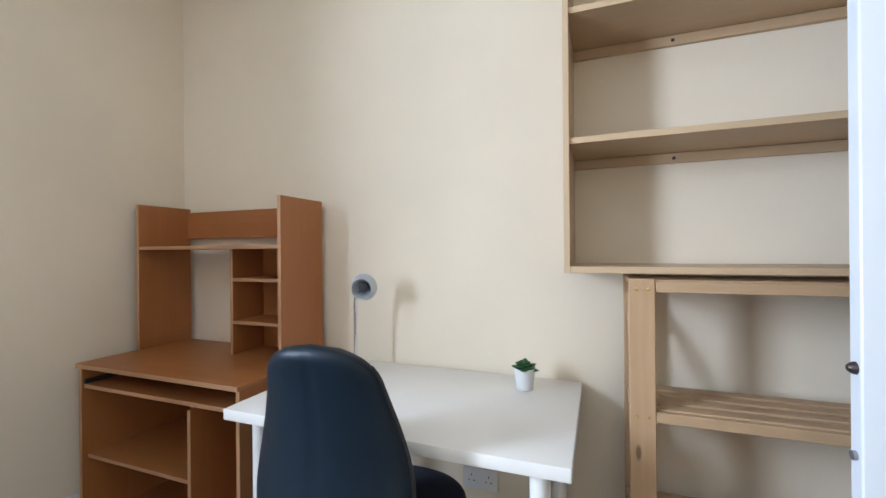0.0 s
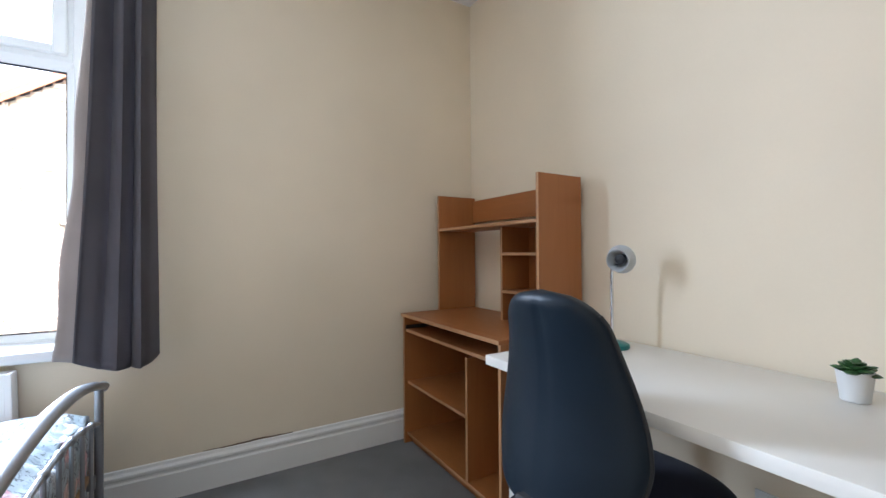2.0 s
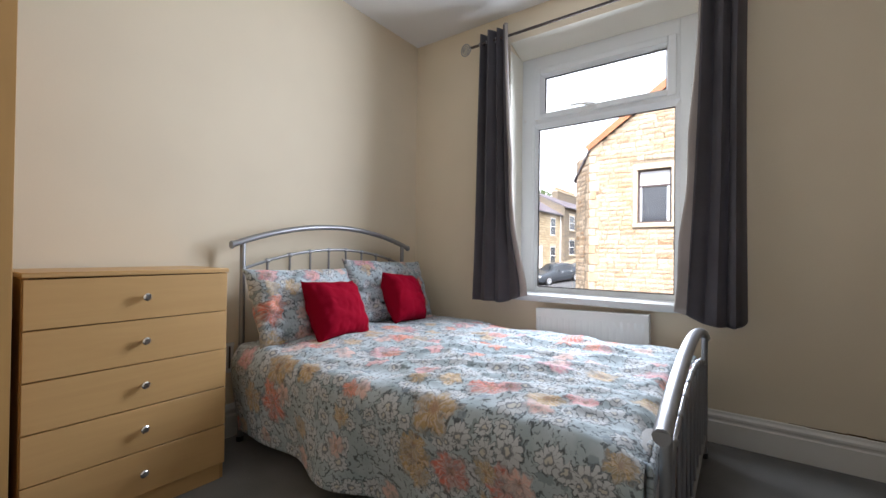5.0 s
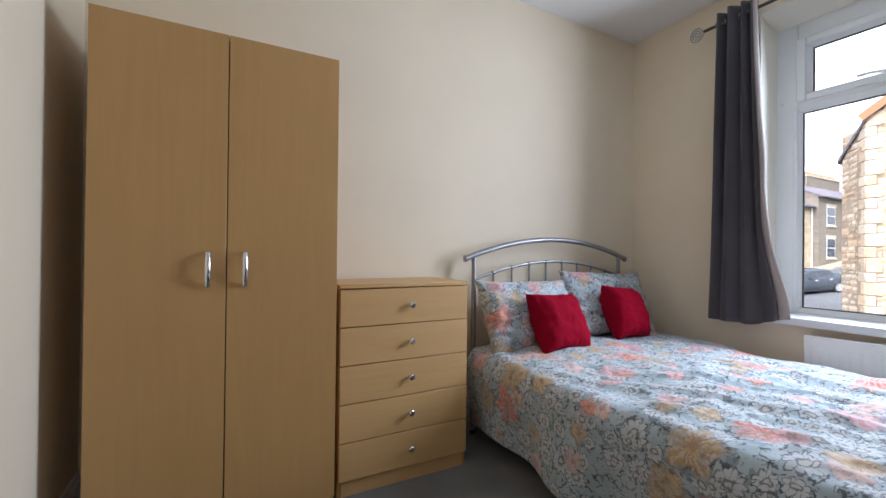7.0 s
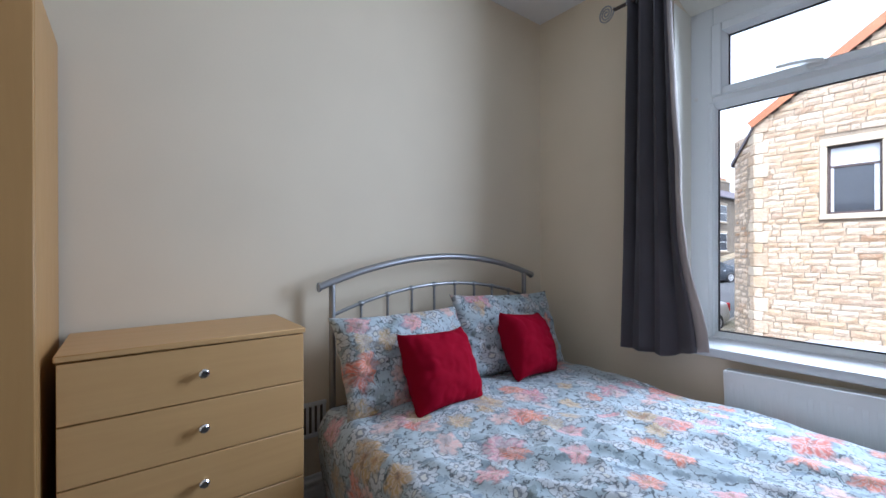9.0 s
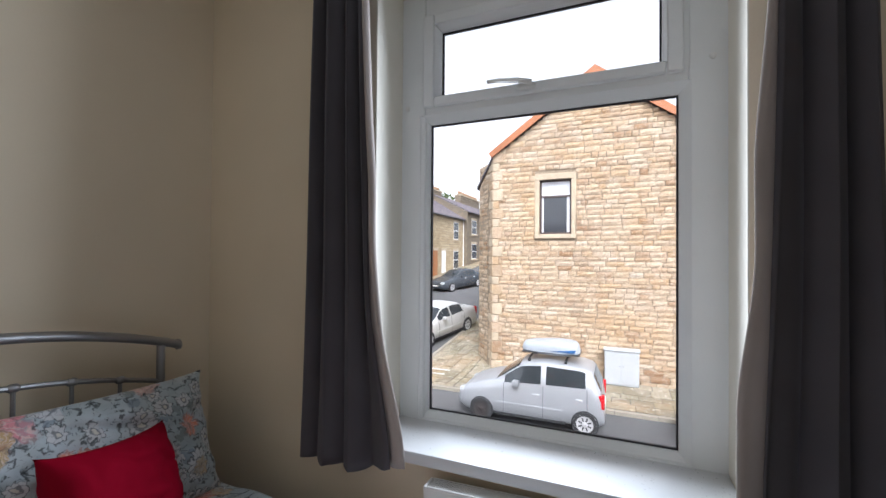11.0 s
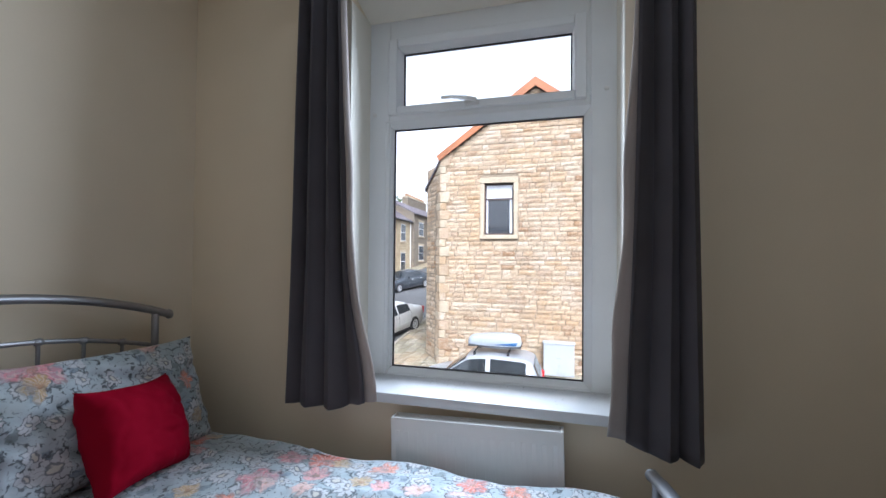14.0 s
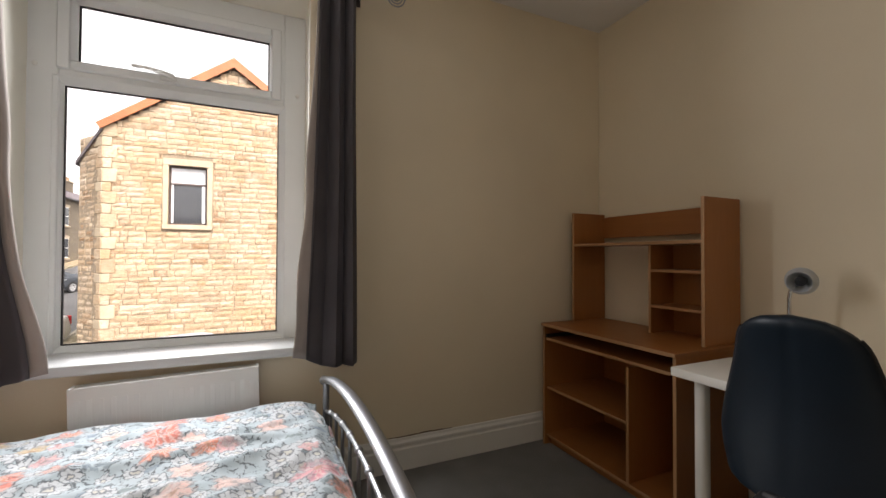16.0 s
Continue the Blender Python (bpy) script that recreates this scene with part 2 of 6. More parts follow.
def stone_mat(name, per_object=True, tones=None, scale=1.0):
    """Weathered sandstone: each block takes its own tone."""
    m, nt, b = start(name, 0.9, spec=0.2)
    info = nt.nodes.new("ShaderNodeObjectInfo" if per_object else "ShaderNodeNewGeometry")
    rnd = info.outputs["Random" if per_object else "Random Per Island"]
    ramp = nt.nodes.new("ShaderNodeValToRGB")
    els = ramp.color_ramp.elements
    tones = tones or [(0.33, 0.236, 0.155), (0.43, 0.330, 0.226), (0.50, 0.395, 0.287), (0.39, 0.270, 0.172), (0.54, 0.442, 0.344), (0.42, 0.292, 0.176), (0.46, 0.369, 0.275), (0.27, 0.160, 0.090), (0.49, 0.395, 0.287), (0.40, 0.300, 0.209), (0.53, 0.421, 0.303), (0.43, 0.305, 0.190), (0.47, 0.400, 0.324)]
    els[0].color, els[1].color = (*tones[0], 1), (*tones[-1], 1)
    for p, col in [(k / (len(tones) - 1), c_) for k, c_ in enumerate(tones)][1:-1]:
        e = els.new(p)
        e.color = (*col, 1)
    nt.links.new(rnd, ramp.inputs[0])
    tc = nt.nodes.new("ShaderNodeNewGeometry")
    n1 = noise_node(nt, 1.6, 4, 0.6, tc.outputs["Position"])
    n2 = noise_node(nt, 14, 5, 0.65, tc.outputs["Position"])
    n0 = noise_node(nt, 0.45, 3, 0.6, tc.outputs["Position"])
    vein = nt.nodes.new("ShaderNodeMapping")
    vein.inputs["Scale"].default_value = (5, 5, 26)
    nt.links.new(tc.outputs["Position"], vein.inputs["Vector"])
    n3 = noise_node(nt, 1.0, 5, 0.7, vein.outputs[0], 0.8)
    c = ramp_mix(nt, math_node(nt, "MULTIPLY", step_node(nt, n2, 0.45, 0.75), 0.6), ramp.outputs[0], (0.20, 0.145, 0.10))
    c = ramp_mix(nt, math_node(nt, "MULTIPLY", step_node(nt, n3, 0.54, 0.68), 0.75), c, (0.22, 0.155, 0.10))
    c = ramp_mix(nt, math_node(nt, "MULTIPLY", step_node(nt, n3, 0.44, 0.34), 0.5), c, (0.64, 0.58, 0.49))
    c = ramp_mix(nt, math_node(nt, "MULTIPLY", step_node(nt, n1, 0.5, 0.8), 0.4), c, (0.58, 0.53, 0.45))
    c = ramp_mix(nt, math_node(nt, "MULTIPLY", step_node(nt, n0, 0.48, 0.7), 0.35), c, (0.47, 0.30, 0.15))
    nt.links.new(c, b.inputs["Base Color"])
    bump(nt, b, n2, 0.7, 0.02)
    return m


def masonry(name, c1, c2, mortar, bw=0.5, bh=0.2):
    """Coursed stone for far walls."""
    m, nt, b = start(name, 0.9, spec=0.2)
    tc = nt.nodes.new("ShaderNodeNewGeometry")
    sep = nt.nodes.new("ShaderNodeSeparateXYZ")
    nt.links.new(tc.outputs["Position"], sep.inputs[0])
    com = nt.nodes.new("ShaderNodeCombineXYZ")
    nt.links.new(math_node(nt, "ADD", sep.outputs[0], sep.outputs[1]), com.inputs[0])
    nt.links.new(sep.outputs[2], com.inputs[1])
    br = nt.nodes.new("ShaderNodeTexBrick")
    br.inputs["Scale"].default_value, br.inputs["Brick Width"].default_value, br.inputs["Row Height"].default_value = 1.0, bw, bh
    br.inputs["Mortar Size"].default_value = 0.015
    for key, col in (("Color1", c1), ("Color2", c2), ("Mortar", mortar)):
        br.inputs[key].default_value = (*col, 1)
    nt.links.new(com.outputs[0], br.inputs["Vector"])
    n = noise_node(nt, 3, 5, 0.6, tc.outputs["Position"])
    c = ramp_mix(nt, math_node(nt, "MULTIPLY", step_node(nt, n, 0.4, 0.7), 0.6), br.outputs["Color"], shade(c1, 0.6))
    nt.links.new(c, b.inputs["Base Color"])
    bump(nt, b, br.outputs["Fac"], -0.5, 0.02)
    return m


def glass_mat(name, tint=(1, 1, 1)):
    m, nt, b = start(name, 0.02)
    b.inputs["Base Color"].default_value = (*tint, 1)
    out = nt.nodes["Material Output"]
    clear, gloss, mix, fr = (nt.nodes.new("ShaderNode" + k) for k in ("BsdfTransparent", "BsdfGlossy", "MixShader", "Fresnel"))
    clear.inputs[0].default_value = (*tint, 1)
    gloss.inputs["Roughness"].default_value = 0.02
    fr.inputs[0].default_value = 1.3
    nt.links.new(fr.outputs[0], mix.inputs[0])
    nt.links.new(clear.outputs[0], mix.inputs[1])
    nt.links.new(gloss.outputs[0], mix.inputs[2])
    nt.links.new(mix.outputs[0], out.inputs[0])
    return m


WALL = plain("cream_emulsion", (0.79, 0.687, 0.525), 0.72, vary=0.05, big=1.1, fine=120, relief=0.25, depth=0.001, spec=0.25)
CEIL = plain("white_ceiling_paint", (0.83, 0.82, 0.80), 0.85, vary=0.02, big=0.9, fine=120, relief=0.1, spec=0.2)
CARPET = plain("grey_carpet", (0.24, 0.236, 0.230), 0.98, vary=0.22, big=2.2, fine=320, relief=0.9, depth=0.006, spec=0.05)
GLOSS = plain("white_gloss_paint", (0.78, 0.76, 0.72), 0.35, vary=0.03, big=3, fine=90, relief=0.05)
UPVC = plain("white_upvc", (0.80, 0.82, 0.82), 0.3, vary=0.02, big=4, fine=150, relief=0.02)
SILLW = plain("white_sill_gloss", (0.62, 0.63, 0.63), 0.3, vary=0.012, big=5, fine=80, relief=0.0)
DOORW = plain("white_door_paint", (0.72, 0.74, 0.76), 0.4, vary=0.02, big=2, fine=120, relief=0.06)
SOFFIT = plain("pale_reveal_plaster", (0.80, 0.77, 0.68), 0.8, vary=0.04, big=2, fine=110, relief=0.15, spec=0.2)
GASKET = plain("black_rubber_gasket", (0.03, 0.03, 0.035), 0.6, vary=0.1)
GLASS = glass_mat("clear_window_glass")
CHERRY = wood("cherry_laminate", (0.37, 0.142, 0.040), (0.265, 0.094, 0.025), "x", 0.4, strength=0.35)
CHERRY_V = wood("cherry_laminate_upright", (0.37, 0.142, 0.040), (0.265, 0.094, 0.025), "z", 0.4, strength=0.35)
CHERRY_EDGE = plain("cherry_edging", (0.46, 0.25, 0.12), 0.45, vary=0.08, fine=40)
OAK = wood("light_oak_laminate", (0.485, 0.285, 0.105), (0.395, 0.225, 0.078), "z", 0.42, strength=0.4)
OAK_H = wood("light_oak_laminate_across", (0.61, 0.38, 0.16), (0.51, 0.305, 0.12), "x", 0.42, strength=0.4)
# brown darkened to paint the shade in furniture gaps and the plaster crack
GAP_SHADE = plain("dark_brown_gap_shade", (0.12, 0.07, 0.03), 0.6, vary=0.1)
BIRCH = wood("birch_veneer", (0.54, 0.385, 0.225), (0.43, 0.295, 0.162), "x", 0.45, strength=0.35)
BIRCH_V = wood("birch_veneer_upright", (0.54, 0.385, 0.225), (0.43, 0.295, 0.162), "z", 0.45, strength=0.35)
PINE = wood("raw_pine", (0.49, 0.32, 0.17), (0.36, 0.22, 0.11), "z", 0.5, knots=True, strength=0.6)
PINE_H = wood("raw_pine_across", (0.48, 0.32, 0.175), (0.36, 0.225, 0.115), "x", 0.5, knots=True, strength=0.6)
WHITELAM = plain("white_laminate", (0.84, 0.81, 0.75), 0.38, vary=0.025, big=2, fine=200, relief=0.03)
LEATHER = plain("black_leather", (0.008, 0.0145, 0.023), 0.36, vary=0.15, big=5, fine=420, relief=0.35, depth=0.0012, spec=0.26)
SEATCLOTH = cloth("navy_seat_cloth", (0.008, 0.012, 0.035), sheen=0.1)
BLACKPL = plain("black_plastic", (0.025, 0.025, 0.028), 0.5, vary=0.1, fine=200)
CHROME = plain("polished_chrome", (0.75, 0.75, 0.76), 0.14, 1.0, vary=0.05, fine=80, relief=0.03)
STEEL = plain("silver_painted_tube", (0.36, 0.365, 0.38), 0.42, 0.85, vary=0.07, big=6, fine=120, relief=0.05)
DARKROD = plain("dark_bronze_rod", (0.08, 0.065, 0.06), 0.4, 0.7, vary=0.1)
TEAL = plain("teal_enamel", (0.01, 0.17, 0.16), 0.35, vary=0.08)
LAMPIN = plain("lamp_inner_white", (0.47, 0.49, 0.51), 0.4, vary=0.05)
RED = cloth("crimson_cotton", (0.28, 0.002, 0.018), 700, 0.05, 0.85, 0.0, spec=0.06)
GREY = cloth("charcoal_curtain_cloth", (0.150, 0.138, 0.152), 1100, 0.10, 0.85, 0.15, thin=0.42)
LINING = cloth("pale_curtain_lining", (0.44, 0.39, 0.36), 900, 0.08, 0.9, 0.0, thin=0.25)
FLORAL = floral("floral_cotton")
SHEET = cloth("white_mattress_cotton", (0.70, 0.70, 0.70), 700, 0.05)
POTW = plain("white_ceramic", (0.69, 0.69, 0.68), 0.35, vary=0.04)
SUCC = plain("succulent_green", (0.04, 0.115, 0.03), 0.5, vary=0.3, big=40, fine=120)
SOIL = plain("dark_soil", (0.03, 0.02, 0.014), 0.95, vary=0.3, fine=300, relief=0.8)
PLASTW = plain("white_plastic", (0.78, 0.78, 0.76), 0.35, vary=0.02)
RADW = plain("white_radiator_enamel", (0.76, 0.76, 0.74), 0.35, vary=0.03, big=5, fine=120, relief=0.03)
BRASS = plain("brass_screw", (0.55, 0.40, 0.16), 0.3, 1.0, vary=0.05)
DARKHOLE = plain("dark_shadow_gap", (0.14, 0.125, 0.11), 0.9, vary=0.1)
STONE = stone_mat("sandstone_block", True)
STONE_J = stone_mat("sandstone_rubble", False)
FLAG = stone_mat("york_flagstone", True, [(0.17, 0.15, 0.11), (0.26, 0.235, 0.175), (0.20, 0.185, 0.125), (0.30, 0.265, 0.20), (0.16, 0.15, 0.115), (0.25, 0.215, 0.145)])
ASHLAR = plain("dressed_sandstone", (0.46, 0.38, 0.28), 0.9, vary=0.14, big=3, fine=30, relief=0.5, depth=0.01, spec=0.2)
MORTAR = plain("lime_mortar", (0.28, 0.225, 0.165), 0.95, vary=0.15, big=2, fine=40, relief=0.6, depth=0.01, spec=0.1)
ORANGE = plain("orange_stained_board", (0.36, 0.135, 0.055), 0.6, vary=0.14, big=2, fine=60)
SLATE = masonry("purple_grey_slate", (0.15, 0.13, 0.145), (0.19, 0.165, 0.18), (0.07, 0.065, 0.07), 0.3, 0.22)
FARSTONE = masonry("buff_terrace_stone", (0.50, 0.405, 0.265), (0.36, 0.27, 0.165), (0.17, 0.135, 0.095), 0.55, 0.24)
DARKSTONE = masonry("sooty_terrace_stone", (0.22, 0.18, 0.13), (0.17, 0.14, 0.11), (0.14, 0.12, 0.10), 0.55, 0.22)
BROWNFR = plain("brown_window_frame", (0.07, 0.045, 0.04), 0.45, vary=0.1)
DARKGL = plain("dark_window_glass", (0.045, 0.05, 0.06), 0.08, vary=0.15, big=1.5, relief=0.0)
NET = cloth("white_net_curtain", (0.62, 0.63, 0.66), 200, 0.08)
ROAD = plain("worn_asphalt", (0.115, 0.115, 0.118), 0.9, vary=0.18, big=0.35, fine=30, relief=0.5, depth=0.01, spec=0.15, kind="Object")
KERB = plain("gritstone_kerb", (0.30, 0.27, 0.22), 0.9, vary=0.15, big=1.5, fine=30, relief=0.5, depth=0.008)
SILVER = plain("silver_car_paint", (0.37, 0.38, 0.40), 0.34, 0.35, vary=0.03, big=2, fine=400, relief=0.0)
PALESILVER = plain("pale_silver_car_paint", (0.56, 0.56, 0.55), 0.34, 0.3, vary=0.03, relief=0.0)
GRAPHITE = plain("graphite_car_paint", (0.075, 0.085, 0.10), 0.25, 0.4, vary=0.05, relief=0.0)
REDCAR = plain("red_car_paint", (0.45, 0.02, 0.03), 0.25, 0.1, vary=0.05, relief=0.0)
CARGLASS = plain("tinted_car_glass", (0.03, 0.035, 0.04), 0.06, vary=0.2, relief=0.0)
TYRE = plain("black_tyre", (0.025, 0.025, 0.027), 0.85, vary=0.15)
RIM = plain("alloy_rim", (0.50, 0.50, 0.51), 0.4, 0.2, vary=0.05)
REDLIGHT = plain("red_tail_light", (0.50, 0.015, 0.02), 0.15, vary=0.1, relief=0.0)
CLEARLIGHT = plain("clear_head_light", (0.60, 0.62, 0.64), 0.12, 0.2, vary=0.1, relief=0.0)
BOXBLUE = plain("pale_blue_grey_box", (0.36, 0.39, 0.43), 0.35, vary=0.05, relief=0.0)
BLUESTRIPE = plain("blue_decal", (0.03, 0.11, 0.28), 0.4, vary=0.05)
CABGREY = plain("pale_grey_cabinet_paint", (0.42, 0.44, 0.46), 0.5, vary=0.05)
TERRACOTTA = plain("terracotta_pot", (0.36, 0.22, 0.13), 0.85, vary=0.15)
JOINT = plain("dark_joint_soil", (0.085, 0.08, 0.06), 0.95, vary=0.2, big=3, fine=40, relief=0.4)
PAINTWHITE = plain("white_road_paint", (0.60, 0.60, 0.57), 0.8, vary=0.2, fine=25)
DOORBROWN = plain("orange_brown_door", (0.34, 0.14, 0.05), 0.5, vary=0.1)
LEAF = plain("far_leaf", (0.075, 0.11, 0.03), 0.7, vary=0.3, big=2, fine=20)
BARK = plain("dark_bark", (0.06, 0.045, 0.03), 0.9, vary=0.2, fine=30)

# ---- mesh helpers ----


def thing(name, label, category, group="", kind="", at=(0, 0, 0), rz=0.0):
    ob = new(name)
    ob.empty_display_size = 0.05
    ob.matrix_world = pose(*at, 0, 0, rz)
    return tagged(ob, label, category, group, kind)


def mesh_from(bm, name, material, smooth):
    me = bpy.data.meshes.new(name)
    bmesh.ops.recalc_face_normals(bm, faces=bm.faces)
    bm.to_mesh(me)
    bm.free()
    for mat in material if isinstance(material, (list, tuple)) else [material]:
        me.materials.append(mat)
    if smooth:
        me.polygons.foreach_set("use_smooth", [True] * len(me.polygons))
        if smooth != "all":
            me.set_sharp_from_angle(angle=radians(40))
    return me


def part(name, bm, material, parent=None, label="", smooth=True):
    ob = new(name, mesh_from(bm, name, material, smooth))
    ob.parent = parent
    return tagged(ob, label)


def box(x0, x1, y0, y1, z0, z1, bev=0.002, bm=None, seg=1):
    bm = bm or bmesh.new()
    lo, hi = Vector((min(x0, x1), min(y0, y1), min(z0, z1))), Vector((max(x0, x1), max(y0, y1), max(z0, z1)))
    c, d = (lo + hi) / 2, hi - lo
    r = bmesh.ops.create_cube(bm, size=1, matrix=Matrix.Translation(c) @ Matrix.Diagonal((*d, 1)))
    if bev:
        edges = {e for v in r["verts"] for e in v.link_edges}
        bmesh.ops.bevel(bm, geom=list(edges), offset=min(bev, min(d) * 0.45), segments=seg, affect="EDGES", profile=0.5)
    return bm


def tube(pts, r, n=10, bm=None, flat=1.0):
    """A round or flattened bar along a line of points."""
    bm = bm or bmesh.new()
    pts = [Vector(p) for p in pts]
    rings, side = [], None
    for i, p in enumerate(pts):
        d = (pts[min(i + 1, len(pts) - 1)] - pts[max(i - 1, 0)]).normalized()
        if side is None:
            side = d.cross(Vector((0, 0, 1)) if abs(d.z) < 0.9 else Vector((1, 0, 0))).normalized()
        side = (side - d * side.dot(d)).normalized()
        up = side.cross(d)
        rad = r[i] if isinstance(r, (list, tuple)) else r
        rings.append([bm.verts.new(p + side * math.cos(a) * rad * flat + up * math.sin(a) * rad) for a in (2 * math.pi * k / n for k in range(n))])
    for a, b in zip(rings, rings[1:]):
        for k in range(n):
            bm.faces.new((a[k], a[(k + 1) % n], b[(k + 1) % n], b[k]))
    bm.faces.new(rings[0][::-1])
    bm.faces.new(rings[-1])
    return bm


def lathe(profile, n=24, m=None, bm=None, caps=True):
    """A turned shape from (radius, height) pairs."""
    bm = bm or bmesh.new()
    m = m or Matrix()
    rings = [[bm.verts.new(m @ Vector((max(r, 1e-4) * math.cos(a), max(r, 1e-4) * math.sin(a), z))) for a in (2 * math.pi * k / n for k in range(n))] for r, z in profile]
    for a, b in zip(rings, rings[1:]):
        for k in range(n):
            bm.faces.new((a[k], a[(k + 1) % n], b[(k + 1) % n], b[k]))
    if caps:
        bm.faces.new(rings[0][::-1])
        bm.faces.new(rings[-1])
    else:
        for k in range(n):
            bm.faces.new((rings[-1][k], rings[-1][(k + 1) % n], rings[0][(k + 1) % n], rings[0][k]))
    return bm


def extrude_profile(pts, axis, a, b, bm=None):
    """A closed outline of (p, q) pairs drawn out along an axis from a to b."""
    bm = bm or bmesh.new()

    def at(p, q, t):
        return {"x": (t, p, q), "y": (p, t, q), "z": (p, q, t)}[axis]
    va = [bm.verts.new(at(p, q, a)) for p, q in pts]
    vb = [bm.verts.new(at(p, q, b)) for p, q in pts]
    n = len(pts)
    for k in range(n):
        bm.faces.new((va[k], va[(k + 1) % n], vb[(k + 1) % n], vb[k]))
    bm.faces.new(va[::-1])
    bm.faces.new(vb)
    return bm


def grid(nu, nv, f, uv=None, bm=None, closed=False):
    """A sheet of nu by nv points given by f(u, v), u and v from 0 to 1; uv(u, v) lays a print on it."""
    bm = bm or bmesh.new()
    vs = [[bm.verts.new(f(i / (nu - 1), j / (nv - 1))) for j in range(nv)] for i in range(nu)]
    lay = bm.loops.layers.uv.verify() if uv else None
    for i in range(nu - 1):
        for j in range(nv - 1):
            corners = ((i, j), (i + 1, j), (i + 1, j + 1), (i, j + 1))
            fc = bm.faces.new([vs[a][b] for a, b in corners])
            if uv:
                for lp, (a, b) in zip(fc.loops, corners):
                    lp[lay].uv = uv(a / (nu - 1), b / (nv - 1))
    return bm


def lerp(a, b, t):
    return a + (b - a) * t


def sstep(a, b, x):
    t = min(1.0, max(0.0, (x - a) / (b - a)))
    return t * t * (3 - 2 * t)


def wob(x, y, z=0.0):
    return noise.noise(Vector((x, y, z)))

# ---- the room ----
RX, RY, RZ = 3.40, 4.02, 2.77
WY0, WY1, WZ0, WZ1 = 0.885, 2.06, 0.70, 2.56
T = 0.34

wall_w = thing("wall_west", "cream painted plaster wall with a window opening", "wall", kind="structure")
bm = box(-T, 0, -0.2, WY0, 0, RZ, 0)
box(-T, 0, WY1, RY + 0.2, 0, RZ, 0, bm)
box(-T, 0, WY0, WY1, 0, WZ0, 0, bm)
box(-T, 0, WY0, WY1, WZ1, RZ, 0, bm)
part("plaster", bm, WALL, wall_w, smooth=False)
bm = extrude_profile([(-0.002, WZ1), (-0.20, 2.495), (-0.20, WZ1)], "y", WY0, WY1)
part("soffit", bm, SOFFIT, wall_w, "pale plaster soffit of the window reveal", smooth=False)
bm = box(-0.206, -0.001, WY0, WY0 + 0.004, 0.735, 2.50, 0)
box(-0.206, -0.001, WY1 - 0.004, WY1, 0.735, 2.50, 0, bm)
part("reveal", bm, SOFFIT, wall_w, "pale plaster side of the window reveal", smooth=False)

wall_s = tagged(part("wall_south", box(0, RX, -0.2, 0, 0, RZ, 0), WALL, smooth=False), "cream painted plaster wall behind the bed", "wall", kind="structure")
wall_n = tagged(part("wall_north", box(0, RX, RY, RY + 0.2, 0, RZ, 0), WALL, smooth=False), "cream painted plaster wall behind the desks", "wall", kind="structure")
bm = box(RX, RX + 0.12, -0.2, 2.60, 0, RZ, 0)
box(RX, RX + 0.12, 3.385, RY + 0.2, 0, RZ, 0, bm)
box(RX, RX + 0.12, 2.60, 3.385, 2.03, RZ, 0, bm)
wall_e = tagged(part("wall_east", bm, WALL, smooth=False), "cream painted plaster wall with a doorway", "wall", kind="structure")
bm = box(RX + 1.1, RX + 1.2, 1.9, 4.2, 0, RZ, 0)
box(RX + 0.12, RX + 1.1, 1.9, 2.0, 0, RZ, 0, bm)
box(RX + 0.12, RX + 1.1, 4.1, 4.2, 0, RZ, 0, bm)
tagged(part("wall_landing", bm, WALL, smooth=False), "plain cream wall of the landing outside", "wall", kind="structure")
tagged(part("floor", box(-T, RX + 1.2, -0.2, RY + 0.2, -0.06, 0, 0), CARPET, smooth=False), "dark grey short-pile carpet over the whole room", "carpet", kind="structure")
tagged(part("ceiling", box(-T, RX + 1.2, -0.2, RY + 0.2, RZ, RZ + 0.1, 0), CEIL, smooth=False), "plain white painted ceiling", "ceiling", kind="structure")

SKIRT = [(0, 0), (0.020, 0), (0.020, 0.115), (0.014, 0.122), (0.014, 0.132), (0.019, 0.138), (0.019, 0.150), (0.010, 0.160), (0.007, 0.172), (0, 0.176)]


def skirting(label, axis, at, sign, a, b):
    pts = [(at + sign * p, q) for p, q in SKIRT]
    ob = part("baseboard", extrude_profile(pts, "y" if axis == "x" else "x", a, b), GLOSS, smooth=False)
    return tagged(ob, label, "skirting board", "skirting boards", "structure")


skirting("tall moulded cream-white skirting board below the window", "x", 0.0, 1, 0.0, RY)
skirting("tall moulded cream-white skirting board behind the bed", "y", 0.0, 1, 0.022, RX - 0.022)
skirting("tall moulded cream-white skirting board behind the desks", "y", RY, -1, 0.022, RX - 0.022)
skirting("tall moulded cream-white skirting board by the wardrobe", "x", RX, -1, 0.022, 2.53)

# thin strips on the plaster; the shade inside the crack is their dark colour
bm = bmesh.new()
crack = [(y, 0.1765 + 0.003 * math.sin(y * 31)) for y in (2.46, 2.53, 2.60, 2.67, 2.74, 2.81, 2.87)]
for (ya, za), (yb, zb), h in zip(crack, crack[1:], (0.003, 0.005, 0.007, 0.008, 0.007, 0.004)):
    box(0.0, 0.0025, ya, yb, min(za, zb) + 0.001, min(za, zb) + h, 0, bm)
part("crack", bm, GAP_SHADE, wall_w, "dark gap where the plaster has come away above the skirting", False)

# window
win = thing("window_1", "white uPVC window with a top opener over a fixed pane", "window", kind="structure")
FX0, FX1 = -0.275, -0.205
GL = dict(y0=1.008, y1=1.923, z0=0.765, z1=1.96)
GU = dict(y0=1.056, y1=1.872, z0=2.070, z1=2.344)


